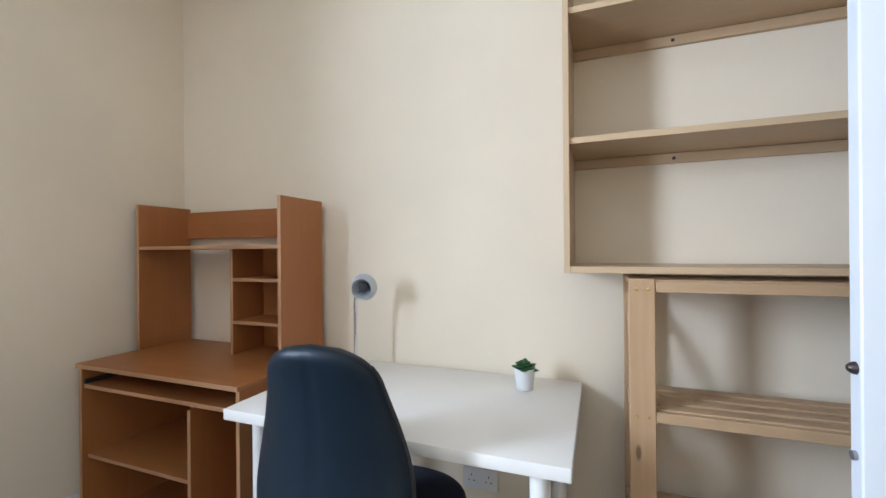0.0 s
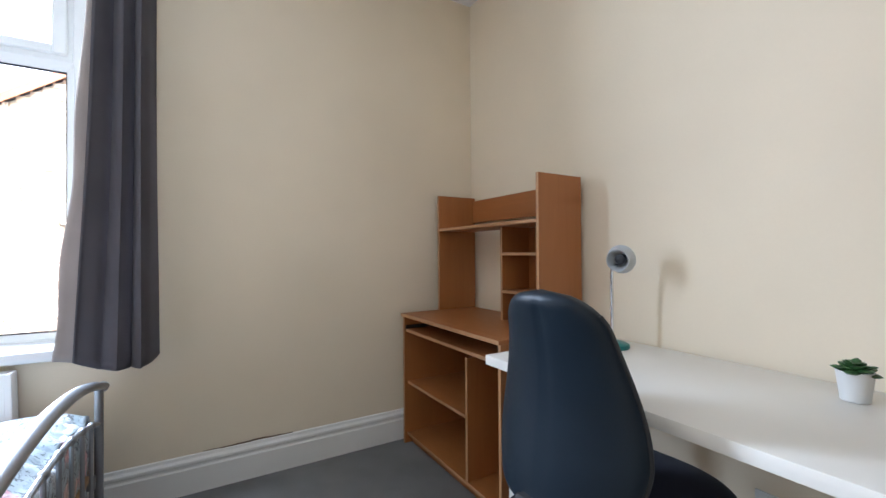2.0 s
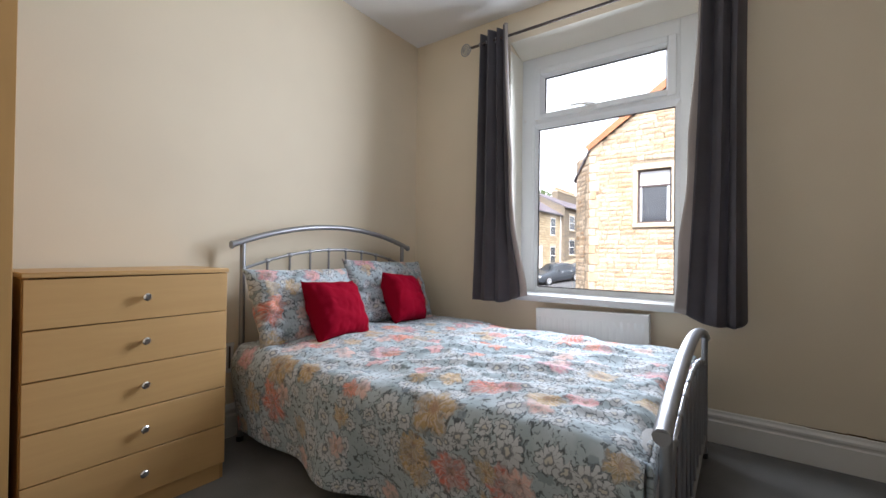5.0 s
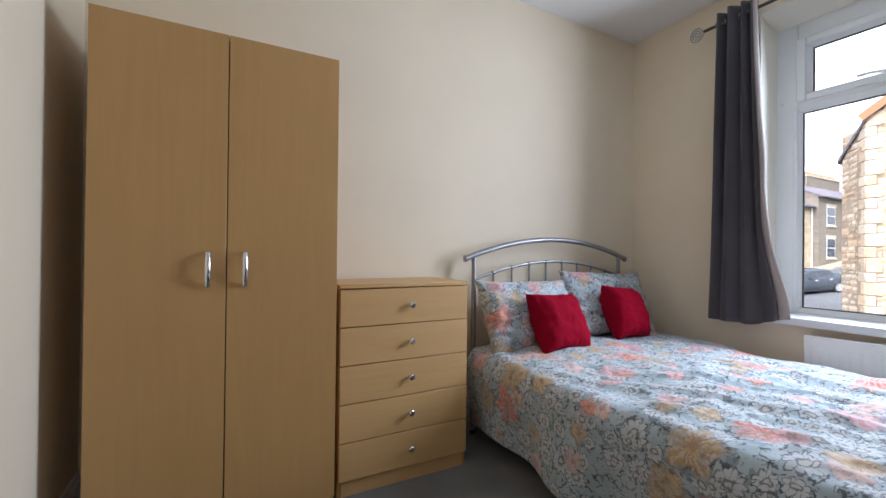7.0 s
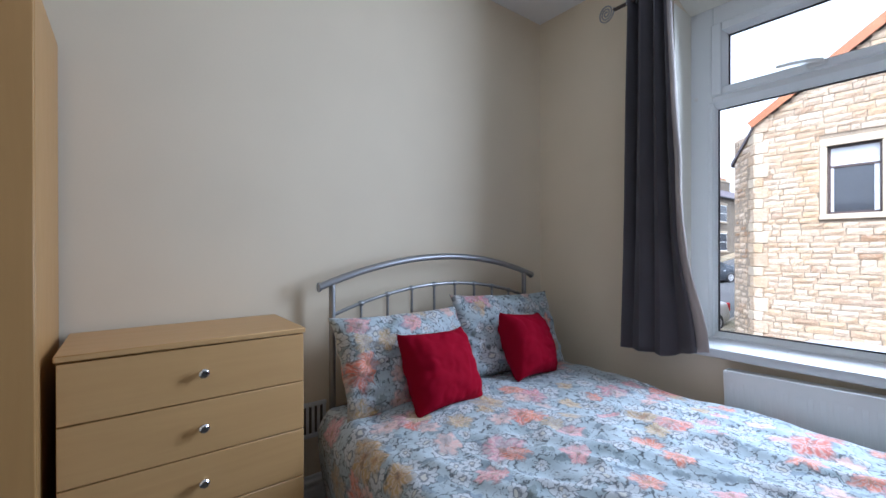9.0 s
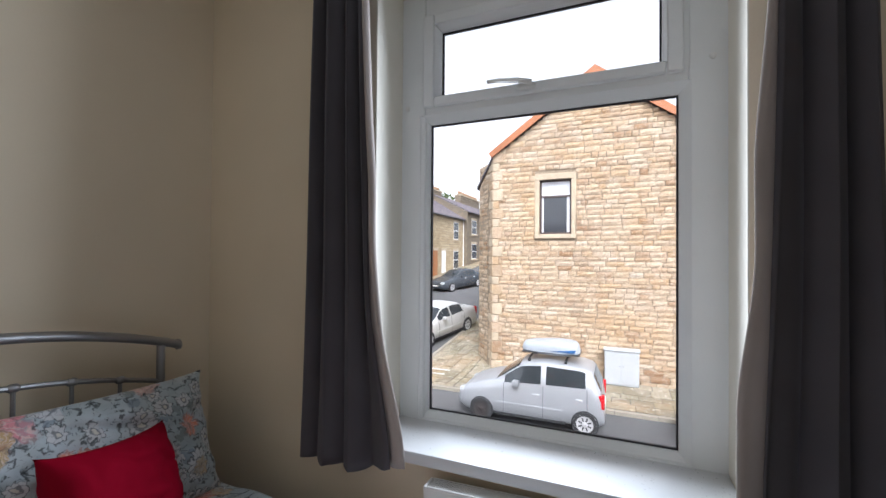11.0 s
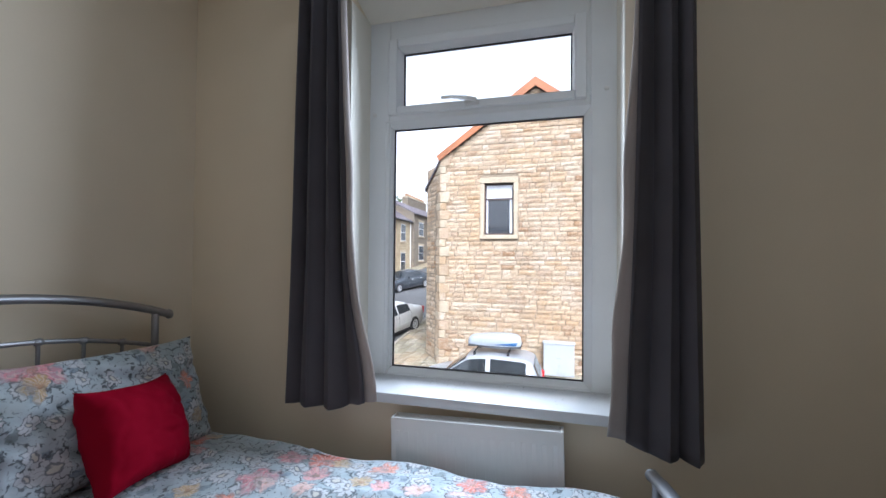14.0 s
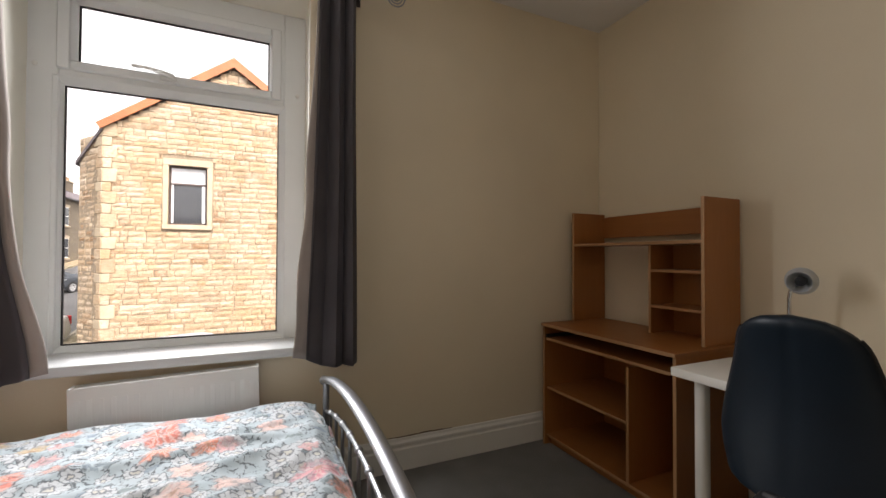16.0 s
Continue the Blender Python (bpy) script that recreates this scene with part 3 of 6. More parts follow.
def ring(bm, x0, x1, y0, y1, z0, z1, w, wb=None, wt=None, bev=0.004):
    wb, wt = wb or w, wt or w
    box(x0, x1, y0, y0 + w, z0, z1, bev, bm)
    box(x0, x1, y1 - w, y1, z0, z1, bev, bm)
    box(x0, x1, y0 + w, y1 - w, z0, z0 + wb, bev, bm)
    box(x0, x1, y0 + w, y1 - w, z1 - wt, z1, bev, bm)
    return bm


bm = ring(bmesh.new(), FX0, FX1, WY0 - 0.003, WY1 + 0.003, 0.698, 2.505, 0.115, 0.045, 0.122)
box(FX0, FX1, WY0 + 0.112, WY1 - 0.112, 1.985, 2.041, 0.004, bm)
for ya, yb in ((WY0 + 0.110, 1.021), (1.925, WY1 - 0.110)):
    box(FX0, FX1 - 0.001, ya, yb, 2.038, 2.39, 0.002, bm)
part("window_frame", bm, UPVC, win)


def bead(y0, y1, z0, z1, x0, x1, w):
    """A splayed glazing bead round a pane."""
    bm = bmesh.new()
    oy0, oy1, oz0, oz1 = y0 - w, y1 + w, z0 - w, z1 + w
    outer = [(oy0, oz0), (oy1, oz0), (oy1, oz1), (oy0, oz1)]
    inner = [(y0, z0), (y1, z0), (y1, z1), (y0, z1)]
    a = [bm.verts.new((x1, *p)) for p in outer]
    b = [bm.verts.new((x0, *p)) for p in inner]
    c = [bm.verts.new((x0 - 0.02, *p)) for p in inner]
    d = [bm.verts.new((x0 - 0.02, *p)) for p in outer]
    for k in range(4):
        j = (k + 1) % 4
        bm.faces.new((a[k], a[j], b[j], b[k]))
        bm.faces.new((b[k], b[j], c[j], c[k]))
        bm.faces.new((c[k], c[j], d[j], d[k]))
        bm.faces.new((d[k], d[j], a[j], a[k]))
    return bm


part("glazing_bead", bead(GL["y0"], GL["y1"], GL["z0"], GL["z1"], -0.235, -0.201, 0.032), UPVC, win, smooth=False)
bm = ring(bmesh.new(), -0.262, -0.185, 0.992, 1.932, 2.020, 2.400, 0.050, 0.040, 0.046, 0.006)
sash = part("opener_sash", bm, UPVC, win)
part("glazing_bead", bead(GU["y0"], GU["y1"], GU["z0"], GU["z1"], -0.225, -0.188, 0.012), UPVC, sash, smooth=False)
for g in (GL, GU):
    bm = ring(bmesh.new(), -0.256, -0.246, g["y0"] - 0.006, g["y1"] + 0.006, g["z0"] - 0.006, g["z1"] + 0.006, 0.012, bev=0)
    part("gasket", bm, GASKET, win, "black rubber glazing gasket", smooth=False)
    pane = part("pane", box(-0.2525, -0.2485, g["y0"] - 0.004, g["y1"] + 0.004, g["z0"] - 0.004, g["z1"] + 0.004, 0), GLASS, win, "clear glass", smooth=False)
    pane.visible_shadow = False
bm = box(-0.186, -0.165, 1.385, 1.455, 2.030, 2.052, 0.006)
tube([(-0.160, 1.445, 2.046), (-0.150, 1.40, 2.055), (-0.145, 1.33, 2.064), (-0.150, 1.28, 2.067)], [0.011, 0.011, 0.009, 0.007], 8, bm)
part("handle", bm, PLASTW, sash, "white window handle", True)
for y, z in ((WY0 + 0.030, 2.03), (WY1 - 0.045, 2.06)):
    part("screw_cap", lathe([(0.011, 0), (0.010, 0.004), (0.004, 0.006)], 12, pose(FX1, y, z, 0, 90, 0)), PLASTW, win, "white screw cover cap")
bm = box(-0.21, 0.062, WY0 + 0.002, WY1 - 0.002, 0.690, 0.735, 0.008, seg=2)
part("window_sill", bm, SILLW, win, "white gloss-painted window board")

# radiator
rad = thing("radiator", "white double-panel radiator hanging slightly askew below the window", "radiator", at=(0.0, 1.158, 0.13))
rad.matrix_world = pose(0.0, 1.158, 0.13, 1.6, 0, 0)
W, H = 0.69, 0.52
part("front_panel", box(0.088, 0.100, 0, W, 0, H - 0.006, 0.006, seg=2), RADW, rad)
bm = bmesh.new()
for k in range(17):
    y = 0.03 + k * (W - 0.06) / 16
    box(0.0985, 0.1008, y - 0.010, y + 0.010, 0.04, H - 0.05, 0.0015, bm)
part("convector_ribs", bm, RADW, rad)
part("rear_panel", box(0.034, 0.046, 0, W, 0, H - 0.006, 0.006), RADW, rad)
for y in (0, W - 0.012):
    part("side_panel", box(0.036, 0.098, y, y + 0.012, 0.02, H, 0.003), RADW, rad)
bm = box(0.036, 0.042, 0.012, W - 0.012, H - 0.012, H, 0.001)
box(0.092, 0.098, 0.012, W - 0.012, H - 0.012, H, 0.001, bm)
part("top_frame", bm, RADW, rad)
for k in range(13):
    x = 0.0445 + k * 0.0038
    part("slat", box(x, x + 0.0016, 0.014, W - 0.014, H - 0.010, H - 0.002, 0), RADW, rad, smooth=False)
for y in (0.10, W - 0.13):
    part("wall_bracket", box(0.0, 0.034, y, y + 0.03, 0.05, H - 0.05, 0.002), STEEL, rad)
part("valve", tube([(0.066, W + 0.0, 0.05), (0.066, W + 0.04, 0.05), (0.066, W + 0.045, -0.126)], 0.009, 8), CHROME, rad, "chrome valve and pipe")

# curtains and rod
rod = thing("curtain_rod", "dark metal curtain rod with coiled wire finials", "curtain rod", at=(0.125, 1.48, 2.545))
part("rod", tube([(0, -0.86, 0), (0, 0.95, 0)], 0.0095, 12), DARKROD, rod)
for sgn, y in ((-1, -0.86), (1, 0.95)):
    pts = []
    for k in range(54):
        a = k * 0.36
        r = 0.006 + 0.0018 * k * 0.36 * 1.35
        pts.append((0.004 * math.cos(a), y + sgn * 0.045 + r * math.cos(a) * 0.95, r * math.sin(a)))
    part("finial", tube(pts, 0.0042, 6), STEEL, rod, "silver coiled wire finial")
    yb = y + (0.13 if sgn < 0 else -0.13)
    bm = tube([(0, yb, 0), (-0.06, yb, -0.006), (-0.118, yb, 0.0)], 0.006, 8)
    box(-0.124, -0.115, yb - 0.014, yb + 0.014, -0.03, 0.03, 0.003, bm)
    part("bracket", bm, DARKROD, rod)


def curtain(label, t0, t1, b0, b1, zb, inner, seed, folds, turn):
    """A short eyelet curtain drawn to one side; inner: the side towards the glass."""
    ox, oy, oz = 0.125, (t0 + t1) / 2, 2.545
    c = thing("curtain", label, "curtain", "curtains at the window", at=(ox, oy, oz))
    top = 2.615

    def f(u, v):
        near = u if inner > 0 else 1 - u
        y = lerp(lerp(t0, t1, u), lerp(b0, b1, u), v ** 1.3)
        kick = sstep(0.70, 1.0, near) * sstep(0.66, 1.0, v)
        z = lerp(top, zb, v) + 0.010 * wob(u * 3, seed, v) * v + 0.05 * kick * v + 0.012 * sstep(0.25, 0.0, near) * v
        uw = u + 0.045 * math.sin(u * 6.5 + seed) + 0.030 * wob(seed, u * 2.5, v * 1.1)
        ph = uw * folds * 2 * math.pi
        amp = lerp(0.036, 0.030, v) * (1 + 0.7 * wob(u * 3.2, v * 0.7, seed))
        x = 0.128 + amp * (math.sin(ph) + 0.12 * math.sin(2 * ph + seed)) + 0.007 * wob(u * 7, v * 3.5, seed + 3) * v + (0.02 if inner > 0 else 0.055) * v
        y += (0.065 * kick if inner > 0 else 0) + (0.006 * math.sin(2 * ph) + 0.010 * wob(u * 2, v * 1.6, seed + 9)) * min(1.0, 0.35 + v)
        # the outer edge turns back to the wall
        x = lerp(x, 0.028, sstep(0.11, 0.0, near))
        x = max(x, 0.026 if z > 0.76 or not WY0 - 0.01 < y < WY1 + 0.01 else 0.078)
        return (x - ox, y - oy, z - oz)
    ob = part("cloth", grid(120, 60, f), GREY, c, smooth="all")
    so = ob.modifiers.new("thickness", "SOLIDIFY")
    so.thickness, so.offset = 0.003, 0

    def lining(u, v):
        near = lerp(0.80, 1.0, u)
        x, y, z = f(near if inner > 0 else 1 - near, v)
        out = 0.004 + (turn + 0.010 * wob(v * 7, seed, 1.0) + 0.020 * sstep(0.6, 1.0, v)) * u * lerp(0.2, 1.0, sstep(0.1, 0.6, v))
        return (x - 0.016 * (1 - u) - 0.004 + 0.006 * u, y + inner * out, z + 0.012)
    ob = part("lining", grid(14, 60, lining), LINING, c, "pale grey curtain lining", "all")
    so = ob.modifiers.new("thickness", "SOLIDIFY")
    so.thickness, so.offset = 0.002, 0
    for k in range(6):
        y = lerp(t0, t1, (k + 0.5) / 6) - oy
        part("eyelet", lathe([(0.014, -0.002), (0.021, -0.002), (0.021, 0.002), (0.014, 0.002)], 14, pose(0, y, 0, 90, 0, 35 if k % 2 else -35), caps=False), STEEL, c, "metal eyelet ring")
    return c


curtain("charcoal grey eyelet curtain gathered on the bed side of the window", 0.692, 0.925, 0.645, 1.005, 0.672, 1, 1.3, 3.3, 0.028)
curtain("charcoal grey eyelet curtain gathered on the desk side of the window", 2.085, 2.285, 2.028, 2.298, 0.655, -1, 7.7, 2.7, 0.036)

# door, standing open
door = thing("door_1", "white painted flush door standing open into the room", "door", kind="structure", at=(3.385, 3.41, 0))
part("leaf", box(-0.757, 0, -0.02, 0.02, 0.008, 1.985, 0.003), DOORW, door)
bm = tube([(-0.756, 0, 1.0), (-0.762, 0, 1.0), (-0.770, 0.0, 1.0)], [0.013, 0.012, 0.006], 12)
part("latch", bm, DARKROD, door, "dark metal latch")
bm = tube([(-0.756, 0, 0.83), (-0.764, 0, 0.83)], 0.009, 10)
part("deadlock", bm, STEEL, door, "worn metal lock plate")
bm = tube([(-0.70, -0.02, 1.0), (-0.70, -0.055, 1.0)], 0.009, 10)
tube([(-0.70, -0.055, 1.0), (-0.59, -0.058, 1.0)], 0.009, 10, bm)
part("door_handle", bm, STEEL, door, "brushed steel lever handle")
for z in (0.25, 1.7):
    part("hinge", tube([(-0.0, -0.026, z - 0.05), (0.0, -0.026, z + 0.05)], 0.006, 8), STEEL, door)
bm = box(RX - 0.012, RX + 0.13, 3.386, 3.44, 0, 2.09, 0.003)
box(RX - 0.012, RX + 0.13, 2.545, 2.599, 0, 2.09, 0.003, bm)
box(RX - 0.012, RX + 0.13, 2.599, 3.386, 2.031, 2.09, 0.003, bm)
tagged(part("trim", bm, GLOSS), "white gloss-painted door architrave", "door frame", kind="structure")

# ---- bed ----
bed = thing("bed", "silver tubular metal double bed with arched head and foot rails", "bed", at=(0.92, 1.1, 0))


def arch(x0, x1, z0, rise, n=24):
    return [(lerp(x0, x1, k / n), z0 + rise * (1 - (2 * k / n - 1) ** 2) ** 1.0) for k in range(n + 1)]


def bed_end(name, y, xl, xr, pl, pr, ztop, rise, zlow, lowrise, bars, zbar, label):
    """Posts, a flat arched top rail and a thin arch that carries the bars."""
    cx, cy = 0.92, 1.1
    end = part(name, tube([(x - cx, y - cy, z) for x, z in arch(xl, xr, ztop, rise)], 0.0165, 12, flat=1.35), STEEL, bed, label)
    for x in (pl, pr):
        t = (x - xl) / (xr - xl)
        zt = ztop + rise * (1 - (2 * t - 1) ** 2)
        part("post", tube([(x - cx, y - cy, 0), (x - cx, y - cy, zt - 0.004)], 0.0145, 12), STEEL, end)
        part("foot_cap", lathe([(0.019, 0), (0.019, 0.02), (0.015, 0.024)], 12, pose(x - cx, y - cy, 0)), BLACKPL, end)
        part("end_cap", lathe([(0.021, -0.003), (0.021, 0.006), (0.012, 0.010)], 12, pose((xl if x == pl else xr) - cx, y - cy, ztop, 0, -90 if x == pl else 90, 0)), STEEL, end)
    low = part("lower_arch", tube([(x - cx, y - cy, z) for x, z in arch(pl, pr, zlow, lowrise)], 0.0085, 8), STEEL, end)
    part("cross_bar", tube([(pl - cx, y - cy, zbar), (pr - cx, y - cy, zbar)], 0.011, 8), STEEL, end)
    for k in range(1, bars + 1):
        t = k / (bars + 1)
        x, z = lerp(pl, pr, t), zlow + lowrise * (1 - (2 * t - 1) ** 2)
        part("bar", tube([(x - cx, y - cy, zbar), (x - cx, y - cy, z)], 0.0065, 8), STEEL, end)
        part("collar", lathe([(0.0085, -0.014), (0.013, -0.008), (0.013, 0.008), (0.0085, 0.014)], 10, pose(x - cx, y - cy, z, 0, 90, 0)), STEEL, end)
    return end


bed_end("headboard", 0.10, 1.619, 0.215, 1.558, 0.283, 1.045, 0.126, 0.915, 0.110, 8, 0.33, "arched silver headboard")
bed_end("footboard", 2.115, 1.628, 0.175, 1.560, 0.245, 0.592, 0.112, 0.470, 0.105, 9, 0.105, "arched silver footboard")
for x in (1.558, 0.27):
    part("side_rail", box(x - 0.92 - 0.012, x - 0.92 + 0.012, -0.99, 1.01, 0.235, 0.285, 0.003), STEEL, bed)
part("slat_base", box(-0.63, 0.63, -0.97, 1.0, 0.285, 0.300, 0.002), PINE_H, bed)

mattress = tagged(part("mattress", box(0.285, 1.555, 0.135, 2.085, 0.302, 0.515, 0.05, seg=4), SHEET), "white mattress hidden under the floral duvet", "mattress")

# duvet: one sheet draped over the top, both long sides and the foot
BX0, BX1, BY0, BY1 = 0.225, 1.585, 0.20, 2.075
TOPW, DROP = BX1 - BX0, 0.47


def duvet_point(u, v):
    s = lerp(-0.34, TOPW + DROP, u)
    tl = lerp(0.0, 1.0, v)
    y = lerp(BY0, BY1, tl)
    puff = 0.018 * math.sin(math.pi * min(1, max(0, s / TOPW))) + 0.022 * wob(s * 2.2, y * 2.0, 0.3) + 0.011 * wob(s * 6, y * 5, 1.7) + 0.006 * wob(s * 13, y * 11, 5.1)
    crease = 0.013 * (1 - min(1, abs(wob(s * 2.2 + y * 1.6, y * 2.6 - s * 1.2, 9.0)) * 2.2)) ** 3
    crease += 0.010 * (1 - min(1, abs(wob(s * 4.5 - y * 3.0, y * 5.0 + s * 3, 4.0)) * 2.0)) ** 3
    crease += 0.006 * (1 - min(1, abs(wob(s * 9 + y * 6, y * 10 - s * 5, 14.0)) * 2.0)) ** 3
    crease *= sstep(-0.05, 0.15, s) * (0.35 + 0.65 * sstep(TOPW + 0.25, TOPW - 0.1, s))
    fold = (1 - min(1, abs(wob(s * 3.1 + y * 2.4, y * 1.4 - s * 2.0, 21.0)) * 3.4)) ** 2
    fold += 0.6 * (1 - min(1, abs(wob(s * 6.0 + y * 7.0, y * 3.0 - s * 4.0, 31.0)) * 3.0)) ** 2
    crease -= 0.009 * fold * sstep(0.0, 0.15, s) * sstep(TOPW + 0.05, TOPW - 0.15, s) * (0.4 + 0.6 * sstep(0.3, 0.6, tl))
    top = 0.522 + puff + crease * 0.6 + 0.02 * sstep(0.55, 1.0, 1 - tl)
    along, across = 0.94 * y - 0.35 * s, 0.94 * s + 0.35 * y
    ridge = (1 - min(1, abs(wob(along * 1.5, across * 4.2, 41.0)) * 3.0)) ** 1.6 + 0.6 * (1 - min(1, abs(wob(along * 2.6, across * 8.0, 47.0)) * 3.0)) ** 1.6
    top += 0.016 * ridge * sstep(0.02, 0.2, s) * sstep(TOPW + 0.10, TOPW - 0.15, s) * sstep(0.22, 0.45, tl)
    rad_ = 0.075
    if s < 0:
        d = -s
        a = min(d / rad_, math.pi / 2)
        x = BX0 - rad_ * math.sin(a) * 0.8
        z = top - rad_ * (1 - math.cos(a)) - max(0, d - rad_ * math.pi / 2)
        x = max(x + 0.012 * math.sin(y * 9), 0.12)
    elif s > TOPW:
        d = s - TOPW
        a = min(d / rad_, math.pi / 2)
        over = max(0, d - rad_ * math.pi / 2)
        x = BX1 + rad_ * math.sin(a)
        sway = sstep(0.0, 0.35, over)
        x += sway * (0.020 * math.sin(y * 7.5 + 0.6) + 0.016 * math.sin(y * 13 + 2.0) + 0.03 * wob(y * 3, over * 3, 2.0)) - 0.03 * sway
        z = top * (1 - sstep(0, 0.1, d)) + 0.522 * sstep(0, 0.1, d) - rad_ * (1 - math.cos(a)) - over * 0.995 + 0.012 * sway * math.sin(y * 5)
        z = max(z, 0.04)
    else:
        x, z = BX0 + s, top
    ends = sstep(0.965, 1.0, tl)
    z -= 0.035 * ends * (1 if 0 <= s <= TOPW else 0.3)
    return (x, y + 0.012 * wob(s * 3, 4.0, y), z)


duvet = thing("duvet", "pale blue floral cotton duvet with orange blooms over the bed", "duvet", at=(0.92, 1.1, 0.53))


def dv(u, v):
    x, y, z = duvet_point(u, v)
    return (x - 0.92, y - 1.1, z - 0.53)


LU, LV = TOPW + DROP + 0.34, BY1 - BY0
ob = part("cover", grid(190, 150, dv, lambda u, v: (u * LU, v * LV)), FLORAL, duvet, smooth="all")
so = ob.modifiers.new("thickness", "SOLIDIFY")
so.thickness, so.offset = 0.02, -1


def foot_drop(u, v):
    uu = lerp(0.175, (0.34 + TOPW + 0.02) / (TOPW + DROP + 0.34), u)
    x, y, z = duvet_point(uu, 1.0)
    d = v * 0.30
    a = min(d / 0.03, math.pi / 2)
    return (x - 0.92, y - 1.1 + 0.018 * math.sin(a) - 0.010 * v + 0.004 * wob(x * 9, v * 3), z - 0.004 - 0.03 * (1 - math.cos(a)) - max(0, d - 0.047) - 0.53)


ob = part("foot_flap", grid(90, 26, foot_drop, lambda u, v: (u * 1.4 + 0.3, LV + v * 0.3)), FLORAL, duvet, smooth="all")
so = ob.modifiers.new("thickness", "SOLIDIFY")
so.thickness, so.offset = 0.015, -1


def pillow_mesh(w, h, d, seed, uvo, n=34, ears=0.06, puff=2.2, lump=1.0):
    """A stuffed case, lying in its own xz plane with its thickness along y."""
    bm = bmesh.new()
    for side in (1, -1):
        def f(u, v, side=side):
            a, b = 2 * u - 1, 2 * v - 1
            ex = (1 - abs(a) ** puff) * (1 - abs(b) ** puff)
            pull = 1 - ears * (1 - abs(b) ** 2) * abs(a) ** 6
            pull2 = 1 - ears * 1.1 * (1 - abs(a) ** 2) * abs(b) ** 6
            t = d * 0.5 * max(ex, 0) ** 0.42
            t += (0.012 * wob(a * 2.5, b * 2.5, seed) + 0.008 * lump * wob(a * 6, b * 6, seed + 2) - (0.004 + 0.006 * lump) * (1 - min(1, abs(wob(a * 1.6 + b, b * 1.8 - a * 0.7, seed + 7)) * 4)) ** 2) * min(1, 6 * max(ex, 0))
            tip = 1 + 0.45 * ears * (abs(a) * abs(b)) ** 7
            return (a * w / 2 * pull * tip, side * t, (b * h / 2) * pull2 * tip)
        grid(n, n, f, (lambda u, v: (uvo + u * w, seed + v * h)) if uvo is not None else None, bm)
    bmesh.ops.remove_doubles(bm, verts=bm.verts, dist=0.0006)
    return bm


for name, cx, cy, cz, tilt, rz, ry, w, h, d, seed, label in (
        ("pillow", 1.252, 0.265, 0.715, 24, 3, -1.0, 0.71, 0.43, 0.19, 0.4, "floral cotton pillow propped against the silver headboard"),
        ("pillow", 0.565, 0.250, 0.745, 22, -3, -2.0, 0.73, 0.445, 0.18, 3.1, "floral cotton pillow propped upright beside the window wall")):
    p = thing(name, label, "pillow", "pillows on the bed")
    p.matrix_world = pose(cx, cy, cz, tilt, ry, rz)
    part("case", pillow_mesh(w, h, d, seed, seed * 1.3, 44, 0.055, 2.4, 2.4), FLORAL, p, smooth="all")
for cx, cy, cz, tilt, rz, ry, w, seed, label in (
        (1.200, 0.440, 0.690, 27, 4, -2, 0.368, 11.0, "plump crimson scatter cushion leaning on the pillows"),
        (0.598, 0.410, 0.705, 23, 8, -6, 0.352, 15.0, "crimson scatter cushion leaning beside the window wall")):
    p = tagged(part("cushion", pillow_mesh(w, w * (0.93 if w > 0.36 else 0.97), 0.21, seed, None, 44, 0.095, 2.3, 0.6), RED, smooth="all"), label, "cushion", "red cushions")
    p.matrix_world = pose(cx, cy, cz, tilt, ry, rz)

# ---- chest of drawers ----
chest = thing("chest_of_drawers", "light oak laminate chest of five drawers beside the bed", "chest of drawers", at=(2.112, 0.22, 0))
CW, CD0, CD1, CH_ = 0.325, -0.19, 0.165, 0.935
bm = box(-CW, -CW + 0.016, CD0, CD1, 0, CH_ - 0.018, 0.001)
part("side_panel", bm, OAK, chest)
part("side_panel", box(CW - 0.016, CW, CD0, CD1, 0, CH_ - 0.018, 0.001), OAK, chest)
part("back_panel", box(-CW + 0.016, CW - 0.016, CD0, CD0 + 0.006, 0.02, CH_ - 0.018, 0), GAP_SHADE, chest)
part("top", box(-CW - 0.004, CW + 0.004, CD0 - 0.002, CD1 + 0.024, CH_ - 0.018, CH_, 0.003), OAK_H, chest)
part("plinth", box(-CW + 0.016, CW - 0.016, CD1 - 0.02, CD1 + 0.004, 0, 0.070, 0.001), OAK_H, chest)
# solid block behind the drawers, coloured dark as the shade in their gaps
part("gap_shade_block", box(-CW + 0.016, CW - 0.016, CD0 + 0.006, CD1 - 0.006, 0.07, CH_ - 0.02, 0), GAP_SHADE, chest, smooth=False)
for k in range(5):
    z0 = 0.074 + k * 0.1685
    dr = part("drawer", box(-CW + 0.002, CW - 0.002, CD1 + 0.001, CD1 + 0.019, z0, z0 + 0.1645, 0.0015), OAK_H, chest)
    m = pose(-0.012, CD1 + 0.019, z0 + 0.085, -90, 0, 0)
    part("knob", lathe([(0.006, 0), (0.006, 0.010), (0.010, 0.014), (0.0145, 0.020), (0.0145, 0.025), (0.010, 0.029)], 18, m), CHROME, dr, "round chrome knob")

